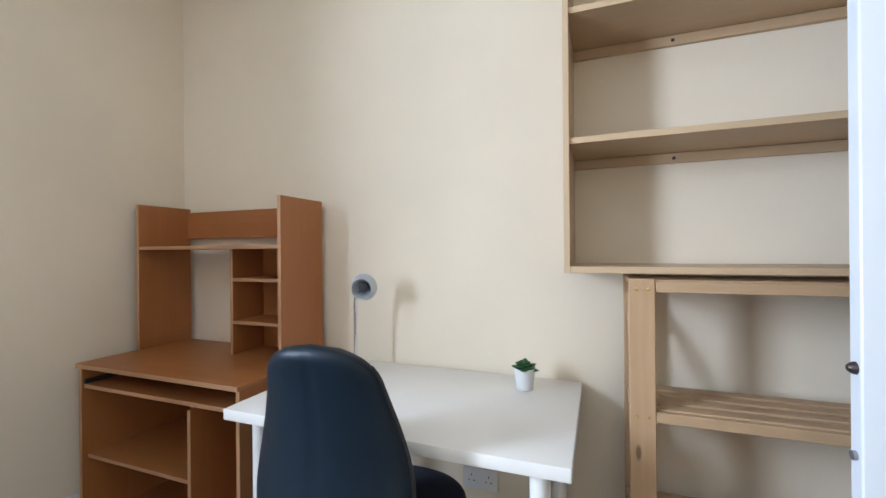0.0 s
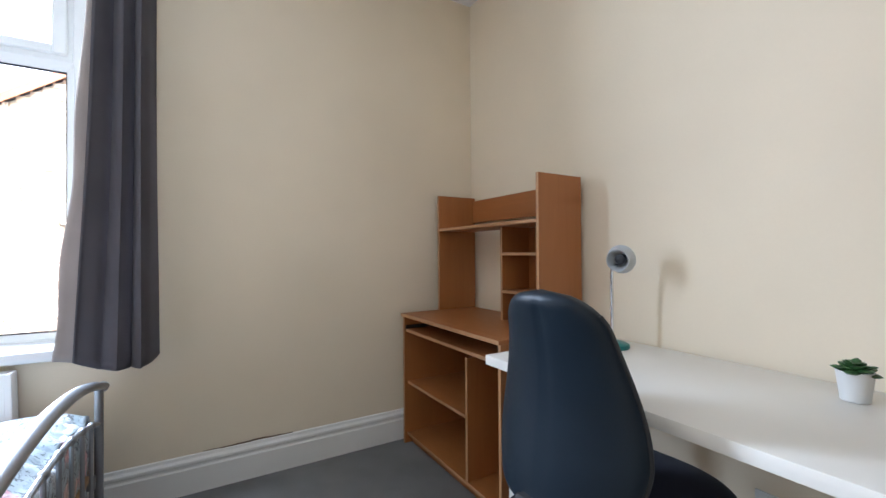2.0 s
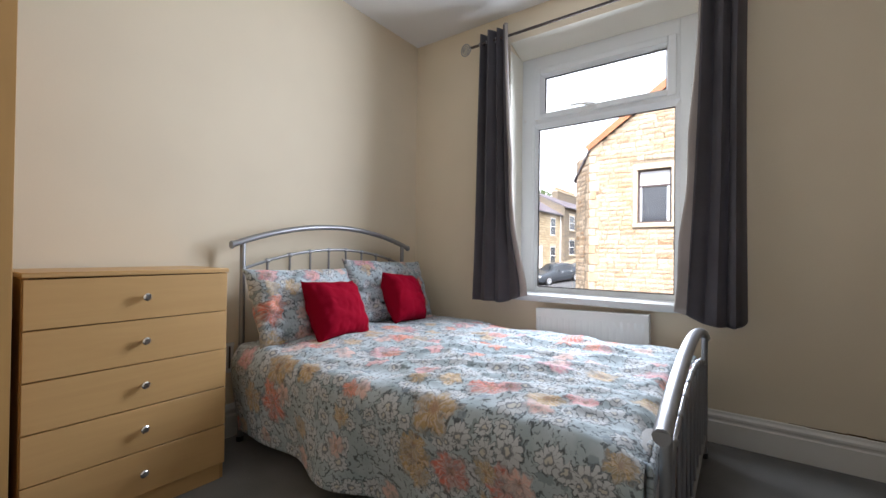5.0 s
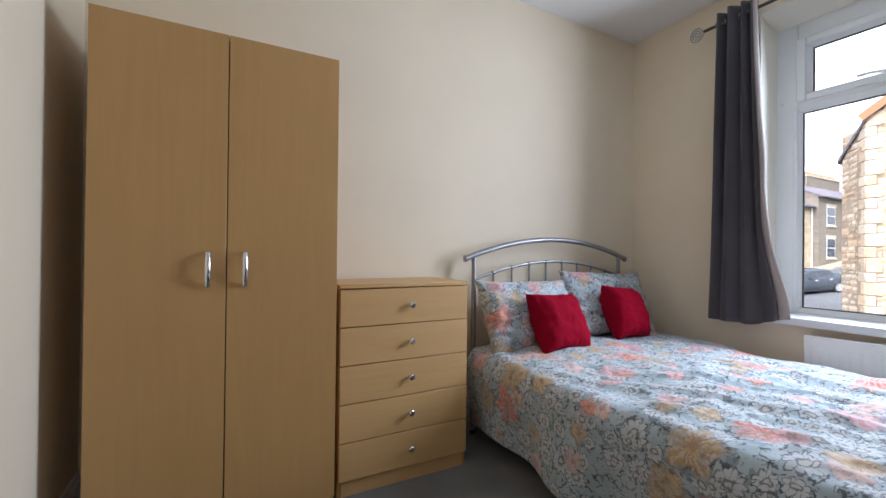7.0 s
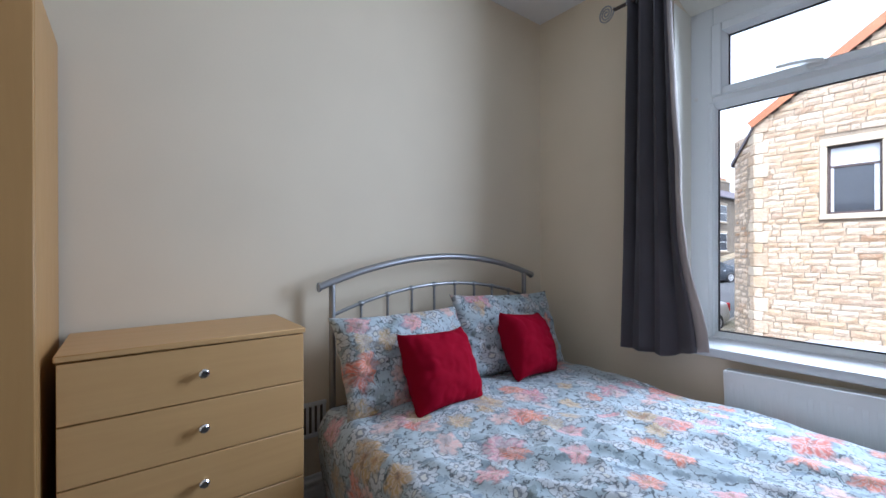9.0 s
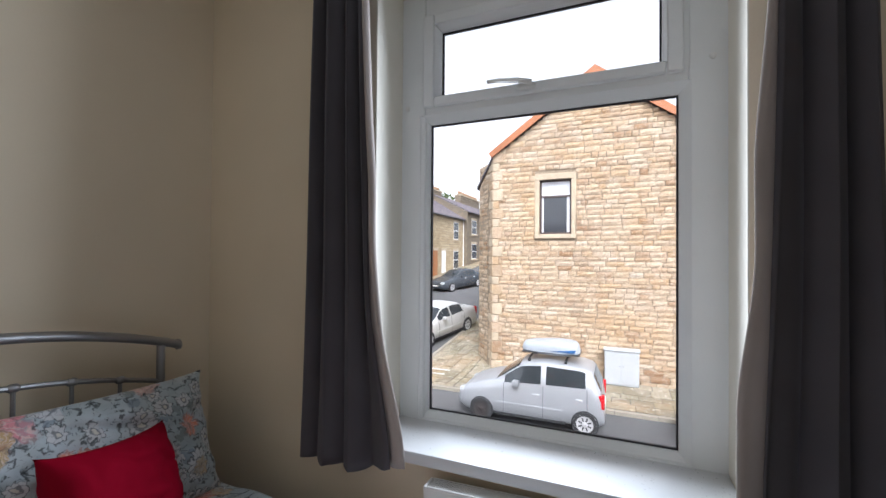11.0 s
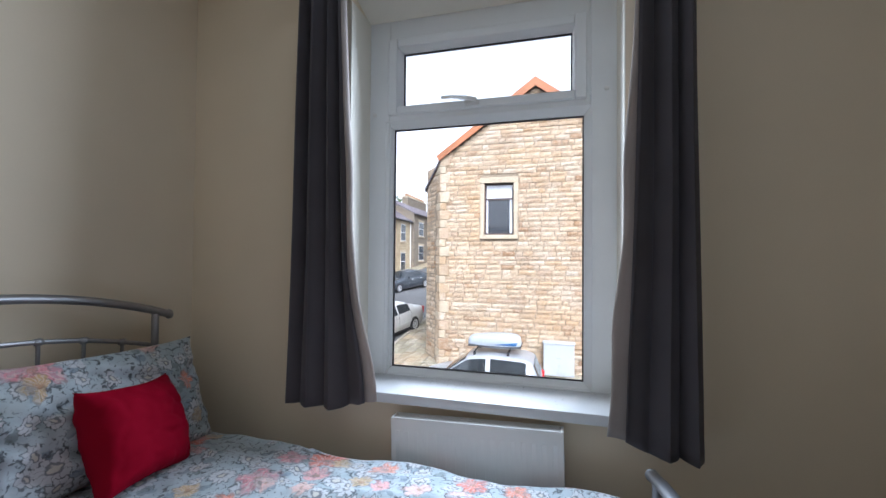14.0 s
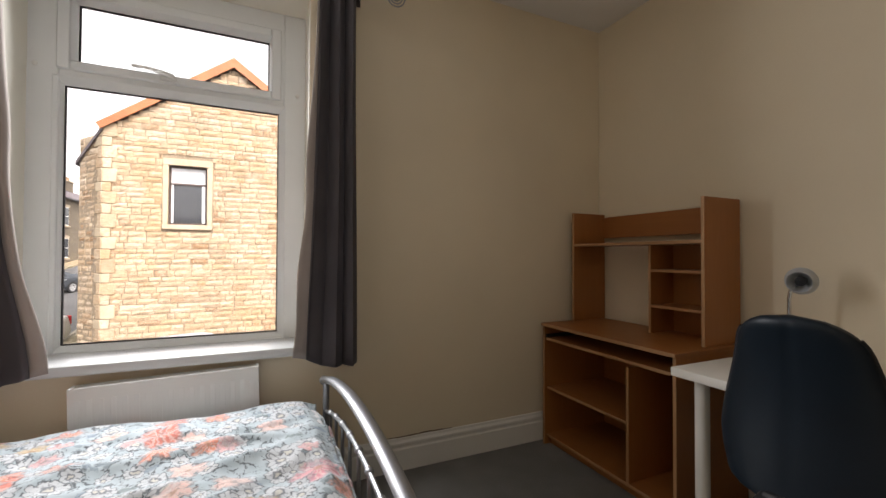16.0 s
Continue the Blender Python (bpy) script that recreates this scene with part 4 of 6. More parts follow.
# ---- wardrobe ----
ward = thing("wardrobe", "tall light oak laminate wardrobe with two closed doors", "wardrobe", at=(2.876, 0.24, 0))
WW, WD0, WD1, WH = 0.410, -0.21, 0.205, 1.885
for sgn in (-1, 1):
    x0 = sgn * WW
    part("side_panel", box(x0, x0 - sgn * 0.016, WD0, WD1, 0, WH, 0.001), OAK, ward)
part("top", box(-WW + 0.016, WW - 0.016, WD0, WD1, WH - 0.016, WH, 0.001), OAK_H, ward)
part("back_panel", box(-WW + 0.016, WW - 0.016, WD0, WD0 + 0.006, 0.02, WH - 0.016, 0), GAP_SHADE, ward)
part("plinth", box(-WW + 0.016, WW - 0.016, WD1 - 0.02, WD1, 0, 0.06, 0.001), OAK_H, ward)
# bar behind the door gap, its dark colour standing for the shade inside
part("gap_shade_block", box(-0.03, 0.03, WD0 + 0.006, WD1 - 0.002, 0.06, WH - 0.016, 0), GAP_SHADE, ward, smooth=False)
for sgn in (-1, 1):
    d = part("door", box(sgn * 0.0018, sgn * (WW - 0.001), WD1 + 0.001, WD1 + 0.018, 0.062, WH - 0.002, 0.0015), OAK, ward)
    x = sgn * 0.061
    yb = WD1 + 0.018
    bm = tube([(x, yb, 1.072), (x, yb + 0.014, 1.070), (x, yb + 0.024, 1.045), (x, yb + 0.027, 1.012), (x, yb + 0.024, 0.979), (x, yb + 0.014, 0.952), (x, yb, 0.950)], 0.0065, 10, flat=1.5)
    part("handle", bm, CHROME, d, "bowed chrome pull handle")

# air vent beside the bed
vent = thing("air_vent", "off-white plastic louvred air vent on the wall by the bed", "air vent", at=(1.665, 0.0, 0.43))
part("frame", box(-0.115, 0.115, 0.0, 0.006, -0.08, 0.08, 0.002), PLASTW, vent)
bm = box(-0.115, 0.115, 0.006, 0.013, 0.062, 0.08, 0.002)
part("rim", bm, PLASTW, vent)
part("rim", box(-0.115, 0.115, 0.006, 0.013, -0.08, -0.062, 0.002), PLASTW, vent)
for k in range(9):
    x = -0.104 + k * 0.026
    part("slat", box(x - 0.005, x + 0.005, 0.006, 0.014, -0.062, 0.062, 0.001), PLASTW, vent)
    if k < 8:
        part("slot", box(x + 0.007, x + 0.019, 0.0062, 0.0075, -0.06, 0.06, 0), DARKHOLE, vent, "dark slot", False)

# ---- computer desk with hutch ----
cd = thing("computer_desk", "cherry laminate computer desk with a hutch of open shelves", "desk", at=(0.518, 3.73, 0))
ox, oy = 0.518, 3.73


def cbox(name, x0, x1, y0, y1, z0, z1, mat=None, parent=None, edge=True):
    """A panel with a paler banded front edge."""
    ob = part(name, box(x0 - ox, x1 - ox, y0 - oy + (0.002 if edge else 0), y1 - oy, z0, z1, 0.001), mat or CHERRY, parent or cd)
    if edge:
        part("edging", box(x0 - ox, x1 - ox, y0 - oy, y0 - oy + 0.0022, z0, z1, 0.0006), CHERRY_EDGE, ob, "paler edge band")
    return ob


F, B = 3.468, 3.993
cbox("side_panel", 0.062, 0.078, F + 0.012, B, 0, 0.742, CHERRY_V)
cbox("side_panel", 0.957, 0.973, F + 0.012, B, 0, 0.742, CHERRY_V)
cbox("desktop", 0.060, 0.976, F, B, 0.742, 0.760)
cbox("divider", 0.690, 0.706, F + 0.03, B - 0.01, 0.062, 0.630, CHERRY_V)
cbox("shelf", 0.078, 0.690, F + 0.035, B - 0.01, 0.345, 0.360)
cbox("bottom_shelf", 0.078, 0.957, F + 0.03, B - 0.01, 0.046, 0.062)
cbox("plinth", 0.078, 0.957, F + 0.06, F + 0.076, 0, 0.046, CHERRY, edge=False)
cbox("top_rail", 0.078, 0.957, F + 0.24, B - 0.01, 0.614, 0.629, edge=False)
cbox("back_panel", 0.078, 0.957, B - 0.010, B - 0.002, 0.046, 0.60, CHERRY, edge=False)
tray = cbox("keyboard_tray", 0.092, 0.943, F + 0.016, B - 0.12, 0.655, 0.671)
for x in (0.079, 0.944):
    part("runner", box(x - ox, x - ox + 0.012, F - oy + 0.02, B - oy - 0.1, 0.668, 0.690, 0.001), BLACKPL, tray, "black metal drawer runner")
HF = 3.720
cbox("hutch_side", 0.062, 0.078, HF, B, 0.761, 1.466, CHERRY_V)
cbox("hutch_side", 0.928, 0.944, HF, B, 0.761, 1.466, CHERRY_V)
cbox("back_rail", 0.078, 0.928, B - 0.016, B, 1.305, 1.445, CHERRY, edge=False)
cbox("hutch_shelf", 0.078, 0.928, HF + 0.004, B - 0.018, 1.246, 1.262)
cbox("hutch_divider", 0.577, 0.592, HF + 0.08, B - 0.004, 0.761, 1.246, CHERRY_V)
for z in (1.098, 0.903):
    cbox("small_shelf", 0.592, 0.928, HF + 0.08, B - 0.009, z, z + 0.015)
cbox("pigeonhole_back", 0.592, 0.928, B - 0.008, B - 0.003, 0.761, 1.246, CHERRY_V, edge=False)

# ---- white desk ----
wd = thing("white_desk", "white laminate desk top on round white legs", "desk", at=(1.571, 3.68, 0))
part("desktop", box(-0.531, 0.531, -0.325, 0.325, 0.700, 0.735, 0.003, seg=2), WHITELAM, wd)
for x in (-0.45, 0.45):
    for y in (-0.25, 0.26):
        leg = part("leg", lathe([(0.030, 0.0), (0.030, 0.012), (0.026, 0.016), (0.026, 0.690), (0.045, 0.692), (0.045, 0.699)], 20, pose(x, y, 0)), WHITELAM, wd, "round white metal leg")

# ---- desk lamp ----
lamp = thing("desk_lamp", "small chrome gooseneck desk lamp on a teal base", "desk lamp", at=(1.214, 3.850, 0.735))
part("base", lathe([(0.062, 0), (0.064, 0.006), (0.062, 0.016), (0.050, 0.022), (0.014, 0.024)], 28), TEAL, lamp, "round teal enamel base")
part("gooseneck", tube([(0, 0, 0.02), (0, 0, 0.12), (0.002, -0.002, 0.22), (0.004, -0.006, 0.275), (0.012, -0.012, 0.305), (0.030, -0.012, 0.330)], 0.0072, 10), CHROME, lamp)
hm = Matrix.Translation((0.050, -0.020, 0.347)) @ (Vector((0.25, -1.0, -0.12)).to_track_quat("Z", "Y").to_matrix().to_4x4()) @ Matrix.Scale(0.78, 4)
bm = lathe([(0.012, -0.062), (0.022, -0.060), (0.036, -0.048), (0.071, -0.022), (0.054, 0.012), (0.055, 0.026), (0.052, 0.026), (0.050, 0.010), (0.045, -0.020), (0.030, -0.044), (0.012, -0.050)], 30, hm)
head = part("shade", bm, LAMPIN, lamp, "silver-white dome lamp shade")
part("socket", lathe([(0.016, -0.05), (0.024, -0.04), (0.025, -0.004), (0.014, 0.0)], 16, hm), BLACKPL, head, "black bulb socket")
part("bulb", lathe([(0.009, -0.012), (0.014, -0.002), (0.014, 0.006), (0.006, 0.014)], 14, hm), GLASS, head, "small glass bulb")
part("cap", lathe([(0.010, -0.082), (0.014, -0.078), (0.014, -0.058)], 16, hm), CHROME, head)

# ---- succulent ----
plant = thing("potted_succulent", "small green succulent in a white ceramic pot on the desk", "plant", at=(1.912, 3.858, 0.735))
part("pot", lathe([(0.026, 0), (0.029, 0.002), (0.037, 0.072), (0.0375, 0.076), (0.034, 0.076), (0.031, 0.055)], 28), POTW, plant)
part("soil", lathe([(0.030, 0.056), (0.033, 0.064), (0.02, 0.067)], 20), SOIL, plant)
random.seed(5)
bm = bmesh.new()
for k in range(22):
    a, tier = k * 2.39996, k / 22
    lean = lerp(72, 12, tier)
    L_, Wd = lerp(0.047, 0.026, tier) * random.uniform(0.9, 1.15), lerp(0.019, 0.011, tier)
    m = Matrix.Translation((0, 0, 0.066 + 0.014 * tier)) @ pose(0, 0, 0, 0, 0, math.degrees(a)) @ pose(0, 0, 0, 0, lean, 0)
    prof = [(0.3, 0), (0.8, 0.3), (1.0, 0.6), (0.65, 0.85), (0.08, 1.0)]
    rings = [[bm.verts.new(m @ Vector((math.sin(b) * Wd * w * 0.35 + 0.012 * h * h, math.cos(b) * Wd * w, h * L_))) for b in (0, 1.05, 2.09, 3.14, 4.19, 5.24)] for w, h in prof]
    for p, q in zip(rings, rings[1:]):
        for j in range(6):
            bm.faces.new((p[j], p[(j + 1) % 6], q[(j + 1) % 6], q[j]))
    bm.faces.new(rings[-1])
part("leaves", bm, SUCC, plant, "fleshy green rosette")

# ---- office chair ----
chair = thing("office_chair", "black leather high-back office chair turned to the white desk", "office chair", at=(1.530, 3.42, 0), rz=5)


def chair_back(u, v):
    """The padded shell: v up from the base, u around from one side edge to the other and back."""
    h = v
    z = lerp(0.50, 1.026, h)
    half = lerp(0.180, 0.207, sstep(0, 0.18, h))
    half = lerp(half, 0.225, sstep(0.1, 0.3, h)) if h < 0.3 else lerp(0.225, 0.148, sstep(0.28, 1.0, h))
    half *= math.sqrt(max(0.0, 1 - max(0, (h - 0.82) / 0.18) ** 2.3)) if h > 0.82 else 1
    half *= math.sqrt(max(0.0, 1 - max(0, (0.07 - h) / 0.07) ** 2)) * 0.6 + 0.4 if h < 0.07 else 1
    thick = 0.050 * (1 - 0.35 * h) * (math.sqrt(max(0, 1 - max(0, (h - 0.93) / 0.07) ** 2)) if h > 0.93 else 1)
    half *= 0.94
    a = u * 2 * math.pi
    ca, sa = math.cos(a), math.sin(a)
    px = half * math.copysign(abs(ca) ** 0.75, ca)
    py = thick * math.copysign(abs(sa) ** 0.7, sa)
    bend = -0.26 + 0.06 * math.sin(h * 2.6) - 0.05 * h + 0.045 * (px / 0.22) ** 2
    seam = 0.007 * math.exp(-abs(px) / 0.006) * sstep(0.02, 0.2, h) * sstep(1.0, 0.86, h) if sa < 0 else 0
    return (px, bend + py + seam, z + 0.0)


bm = grid(160, 46, chair_back)
bmesh.ops.remove_doubles(bm, verts=bm.verts, dist=0.0008)
part("backrest", bm, LEATHER, chair, "curved black leather backrest with a centre seam", "all")
pts = [chair_back(0.75, lerp(0.06, 0.93, k / 20)) for k in range(21)]
part("seam", tube([(x, y + 0.001, z) for x, y, z in pts], 0.0020, 6), BLACKPL, chair, "stitched centre seam")

for edge in (0.0, 0.5):
    pts = [chair_back(edge, lerp(0.05, 0.90, k / 24)) for k in range(25)]
    part("piping", tube([(x * 1.004, y, z) for x, y, z in pts], 0.0055, 8), BLACKPL, chair, "black edge piping")


def seat_f(u, v):
    a = u * 2 * math.pi
    ca, sa = math.cos(a), math.sin(a)
    r = math.sin(v * math.pi) ** 0.45
    return (0.02 + 0.255 * r * math.copysign(abs(ca) ** 0.7, ca), 0.02 + 0.235 * r * math.copysign(abs(sa) ** 0.7, sa), 0.475 - 0.042 * math.cos(v * math.pi) - 0.0)


bm = grid(48, 20, seat_f)
bmesh.ops.remove_doubles(bm, verts=bm.verts, dist=0.0008)
part("seat", bm, SEATCLOTH, chair, "dark navy padded seat", "all")
bellows = part("bellows", box(-0.055, 0.025, -0.325, -0.260, 0.37, 0.535, 0.008), BLACKPL, chair, "ribbed black plastic bellows")
for k in range(9):
    bm = box(-0.050, 0.050, -0.040, 0.040, -0.005, 0.005, 0.004)
    bm.transform(pose(-0.015, -0.295 - 0.001 * k, 0.385 + 0.017 * k, 8, 0, 0))
    part("rib", bm, BLACKPL, bellows)
part("back_stem", tube([(0, -0.245, 0.60), (0, -0.25, 0.46), (0, -0.20, 0.40), (0, 0.0, 0.40)], 0.018, 8, flat=1.6), BLACKPL, chair)
part("mechanism", box(-0.08, 0.08, -0.10, 0.10, 0.385, 0.432, 0.01, seg=2), BLACKPL, chair)
part("lever", tube([(0.06, 0.03, 0.40), (0.22, 0.04, 0.395), (0.25, 0.04, 0.39)], [0.005, 0.005, 0.010], 8), BLACKPL, chair)
part("gas_lift", lathe([(0.030, 0.10), (0.030, 0.26), (0.016, 0.262), (0.016, 0.39)], 16), BLACKPL, chair)
for k in range(5):
    a = radians(72 * k + 20)
    c, s = math.cos(a), math.sin(a)
    leg = part("leg", tube([(0.02 * c, 0.02 * s, 0.12), (0.16 * c, 0.16 * s, 0.105), (0.29 * c, 0.29 * s, 0.07)], [0.030, 0.024, 0.018], 8), BLACKPL, chair)
    part("castor", tube([(0.29 * c - 0.022 * s, 0.29 * s + 0.022 * c, 0.028), (0.29 * c + 0.022 * s, 0.29 * s - 0.022 * c, 0.028)], 0.028, 14), BLACKPL, leg)

# ---- wall shelf ----
ws = thing("wall_shelf", "birch veneer wall-hung open shelving unit, empty", "shelf", at=(2.70, 4.02, 1.160))
SX0, SX1, SF = 2.062 - 2.70, 3.36 - 2.70, -0.300
for x in (SX0, SX1 - 0.018):
    part("side_panel", box(x, x + 0.018, SF, 0, 0, 1.228, 0.001), BIRCH_V, ws)
for k, z in enumerate((0.0, 0.405, 0.815, 1.210)):
    sh = part("shelf", box(SX0 + 0.018, SX1 - 0.018, SF + (0.012 if 0 < k < 3 else 0), 0, z, z + 0.020, 0.001), BIRCH, ws)
    if k:
        part("back_batten", box(SX0 + 0.018, SX1 - 0.018, -0.018, 0, z - 0.034, z - 0.001, 0.001), BIRCH, sh)
        for x in (-0.29, 0.30):
            part("screw", lathe([(0.006, 0), (0.006, 0.0015), (0.002, 0.002)], 10, pose(x, -0.018, z - 0.018, 90, 0, 0)), DARKROD, sh, "dark screw head")

# ---- pine shelf unit ----
ps = thing("pine_shelf_unit", "knotty raw pine slatted shelf unit standing empty on the floor", "shelf", at=(2.75, 3.80, 0))
PX0, PX1, PF, PB = 2.243 - 2.75, 3.34 - 2.75, 3.680 - 3.80, 3.955 - 3.80
for x in (PX0, PX1 - 0.070):
    for y in (PF, PB - 0.02):
        post = part("post", box(x, x + 0.070, y, y + 0.020, 0, 1.148, 0.003), PINE, ps)
        if y == PF:
            for z in (1.118, 0.752, 0.395):
                for dx in (0.020, 0.052):
                    part("screw", lathe([(0.0045, 0), (0.0045, 0.002), (0.002, 0.003)], 10, pose(x + dx, PF, z, 90, 0, 0)), BRASS, post, "brass screw head")
    for z in (0.09, 0.37, 0.727, 1.09):
        part("end_rail", box(x + 0.014, x + 0.034, PF + 0.02, PB - 0.02, z, z + 0.045, 0.002), PINE_H, ps)
    m = part("end_brace", tube([(x + 0.02, PF + 0.03, 0.77), (x + 0.02, PB - 0.03, 1.08)], 0.012, 6), PINE, ps)
for z in (1.128, 0.757, 0.400, 0.120):
    for k in range(4):
        y = PF + 0.006 + k * 0.062
        part("slat", box(PX0 + 0.071 if k == 0 else PX0 + 0.004, PX1 - 0.071 if k == 0 else PX1 - 0.004, y + 0.016, y + 0.060, z, z + 0.016, 0.002), PINE_H, ps)
    part("front_rail", box(PX0 + 0.071, PX1 - 0.071, PF + 0.002, PF + 0.020, z - 0.018, z + 0.012, 0.002), PINE_H, ps)

# ---- wall socket ----
sock = thing("wall_socket", "white double wall socket below the desk", "socket", at=(1.70, RY, 0.29))
part("plate", box(-0.073, 0.073, -0.009, 0, -0.043, 0.043, 0.004, seg=2), PLASTW, sock)
for x in (-0.036, 0.036):
    for dx, dz, w, h in ((0, 0.014, 0.004, 0.009), (-0.011, -0.008, 0.008, 0.004), (0.011, -0.008, 0.008, 0.004)):
        part("pin_hole", box(x + dx - w / 2, x + dx + w / 2, -0.0095, -0.0085, dz - h / 2, dz + h / 2, 0), DARKHOLE, sock, "dark pin slot", False)
    part("switch", box(x - 0.005, x + 0.005, -0.012, -0.008, 0.024, 0.036, 0.001), PLASTW, sock)

# ---- outside: ground, street ----
ZR, ZP = -2.85, -2.75
RISE0, SLOPE = -12.0, 0.10


def hill(x):
    return SLOPE * min(46.0, max(0.0, RISE0 - x))


def ground_f(u, v):
    x = lerp(60, -700, u ** 2.2) if u > 0 else 60
    x = RISE0 if abs(x - RISE0) < 2.11 else x
    y = math.copysign(abs(2 * v - 1) ** 2.5, 2 * v - 1) * 600
    return (x, y, ZR + hill(x) )


tagged(part("road", grid(110, 60, ground_f), ROAD, smooth=False), "worn grey asphalt street climbing away between the houses", "road", kind="structure")

pave = thing("pavement", "worn buff flagstone pavement with a gritstone kerb round the corner house", "pavement", kind="structure")
KX, KY = -10.62, -5.05


def sloped(x0, x1, y0, y1, h0, h1):
    """A block laid on the rising ground."""
    bm = bmesh.new()
    v = [bm.verts.new((x, y, ZR + hill(x) + h)) for h in (h0, h1) for x, y in ((x0, y0), (x1, y0), (x1, y1), (x0, y1))]
    for q in ((3, 2, 1, 0), (4, 5, 6, 7), (0, 1, 5, 4), (1, 2, 6, 5), (2, 3, 7, 6), (3, 0, 4, 7)):
        bm.faces.new([v[i] for i in q])
    return bm


for xa, xb in ((-13.4, RISE0), (RISE0, KX - 0.15)):
    part("bed_strip", sloped(xa, xb, KY + 0.15, 14, -0.1, 0.085), JOINT, pave, smooth=False)
for k in range(12):
    x1 = -13.4 - k * 3.6
    part("bed_strip", sloped(x1 - 3.6, x1, KY + 0.15, -2.2, -0.1, 0.085), JOINT, pave, smooth=False)
for dx in (-0.0, -0.42):
    part("road_marking", sloped(-11.9 + dx, -11.82 + dx, -4.6, -3.7, 0.09, 0.112), PAINTWHITE, pave, "worn white painted line", smooth=False)

far_pave = thing("pavement", "narrow flagstone pavement before the terrace", "pavement", kind="structure")
for k in range(14):
    x1 = -16 - k * 3.2
    part("slab", sloped(x1 - 3.19, x1, -13.7, -12.1, -0.1, 0.11), FLAG, far_pave, smooth=False)

# ---- corner house ----
house = thing("stone_house", "coursed sandstone corner house with a gable and orange verge boards", "house", at=(-13.05, 1.08, ZP))
GX, GYL, GYR, GAPEX, GZE, GZA = -13.05, -2.36, 4.52, 1.08, 4.92, 7.36
hx, hy, hz = GX, 1.08, ZP
COR = [(-13.05, GYR), (-13.05, GYL), (-14.22, -3.26), (-24.0, -3.26), (-24.0, GYR)]


def house_pt(x, y, z):
    return (x - hx, y - hy, z - hz)


WINS = [(-0.72, 0.34, 2.13, 4.00), (3.66, 4.36, 2.13, 4.00), (3.66, 4.36, -1.55, 0.60)]
bm = extrude_profile([(min(a, -13.40) - hx, b - hy) for a, b in COR[:2]] + [(-13.40 - hx, -2.63 - hy)] + [(a - hx, b - hy) for a, b in COR[2:]], "z", -0.3, 4.06 - hz)
bm = extrude_profile([(-13.40 - hx, -2.66 - hy), (GX - 0.03 - hx, GYL - hy), (-13.40 - hx, GYL - hy)], "z", -0.3, 4.06 - hz, bm)
body = part("wall", bm, MORTAR, house, smooth=False)
bm = bmesh.new()
ys = sorted({GYL, GYR, *[v for w in WINS for v in w[:2]]})
zs = sorted({ZP - 0.3, 4.06, *[v for w in WINS for v in w[2:]]})
for ya, yb in zip(ys, ys[1:]):
    for za, zb in zip(zs, zs[1:]):
        if not any(w[0] <= ya and yb <= w[1] and w[2] <= za and zb <= w[3] for w in WINS):
            box(-0.35, -0.03, ya - hy, yb - hy, za - hz, zb - hz, 0, bm)
pts = [(GYL, 4.06), (GYR, 4.06), (GYR, GZE), (GAPEX, GZA), (GYL, GZE)]
va = [bm.verts.new(house_pt(GX - 0.03, a, b)) for a, b in pts]
vb = [bm.verts.new(house_pt(-24.0, a, b)) for a, b in pts]
for k in range(5):
    bm.faces.new((va[k], va[(k + 1) % 5], vb[(k + 1) % 5], vb[k]))
bm.faces.new(va)
bm.faces.new(vb[::-1])
gable = part("gable_wall", bm, MORTAR, house, smooth=False)

SUR = 0.15
sp0, sp1 = Vector((-14.22, -3.26, 0)), Vector((GX, GYL, 0))
spd = (sp1 - sp0).normalized()
spn = Vector((-spd.y, spd.x, 0)) * -1
# quoins up the corner
z = ZP + 0.02
k = 0
while z < GZE - 0.2:
    h = (0.36, 0.28, 0.42, 0.30)[k % 4]
    w = 0.36 if k % 2 else 0.22
    bm = box(-0.1, 0.045, GYL - hy - 0.002, GYL - hy + (0.34 if w < 0.3 else 0.205), z - hz, z - hz + h - 0.014, 0.012)
    part("quoin", bm, ASHLAR if k % 3 == 0 else STONE, gable, "dressed corner stone")
    p = sp1 - spd * (w * 0.5 + 0.0)
    bm = box(-0.1, 0.04, -w / 2, w / 2, 0, h - 0.014, 0.012)
    basis = Matrix((spn, spd, Vector((0, 0, 1)))).transposed().to_4x4()
    bm.transform(Matrix.Translation((p.x - hx, p.y - hy, z - hz)) @ basis)
    part("quoin", bm, ASHLAR if k % 4 == 1 else STONE, gable, "dressed corner stone")
    z += h
    k += 1


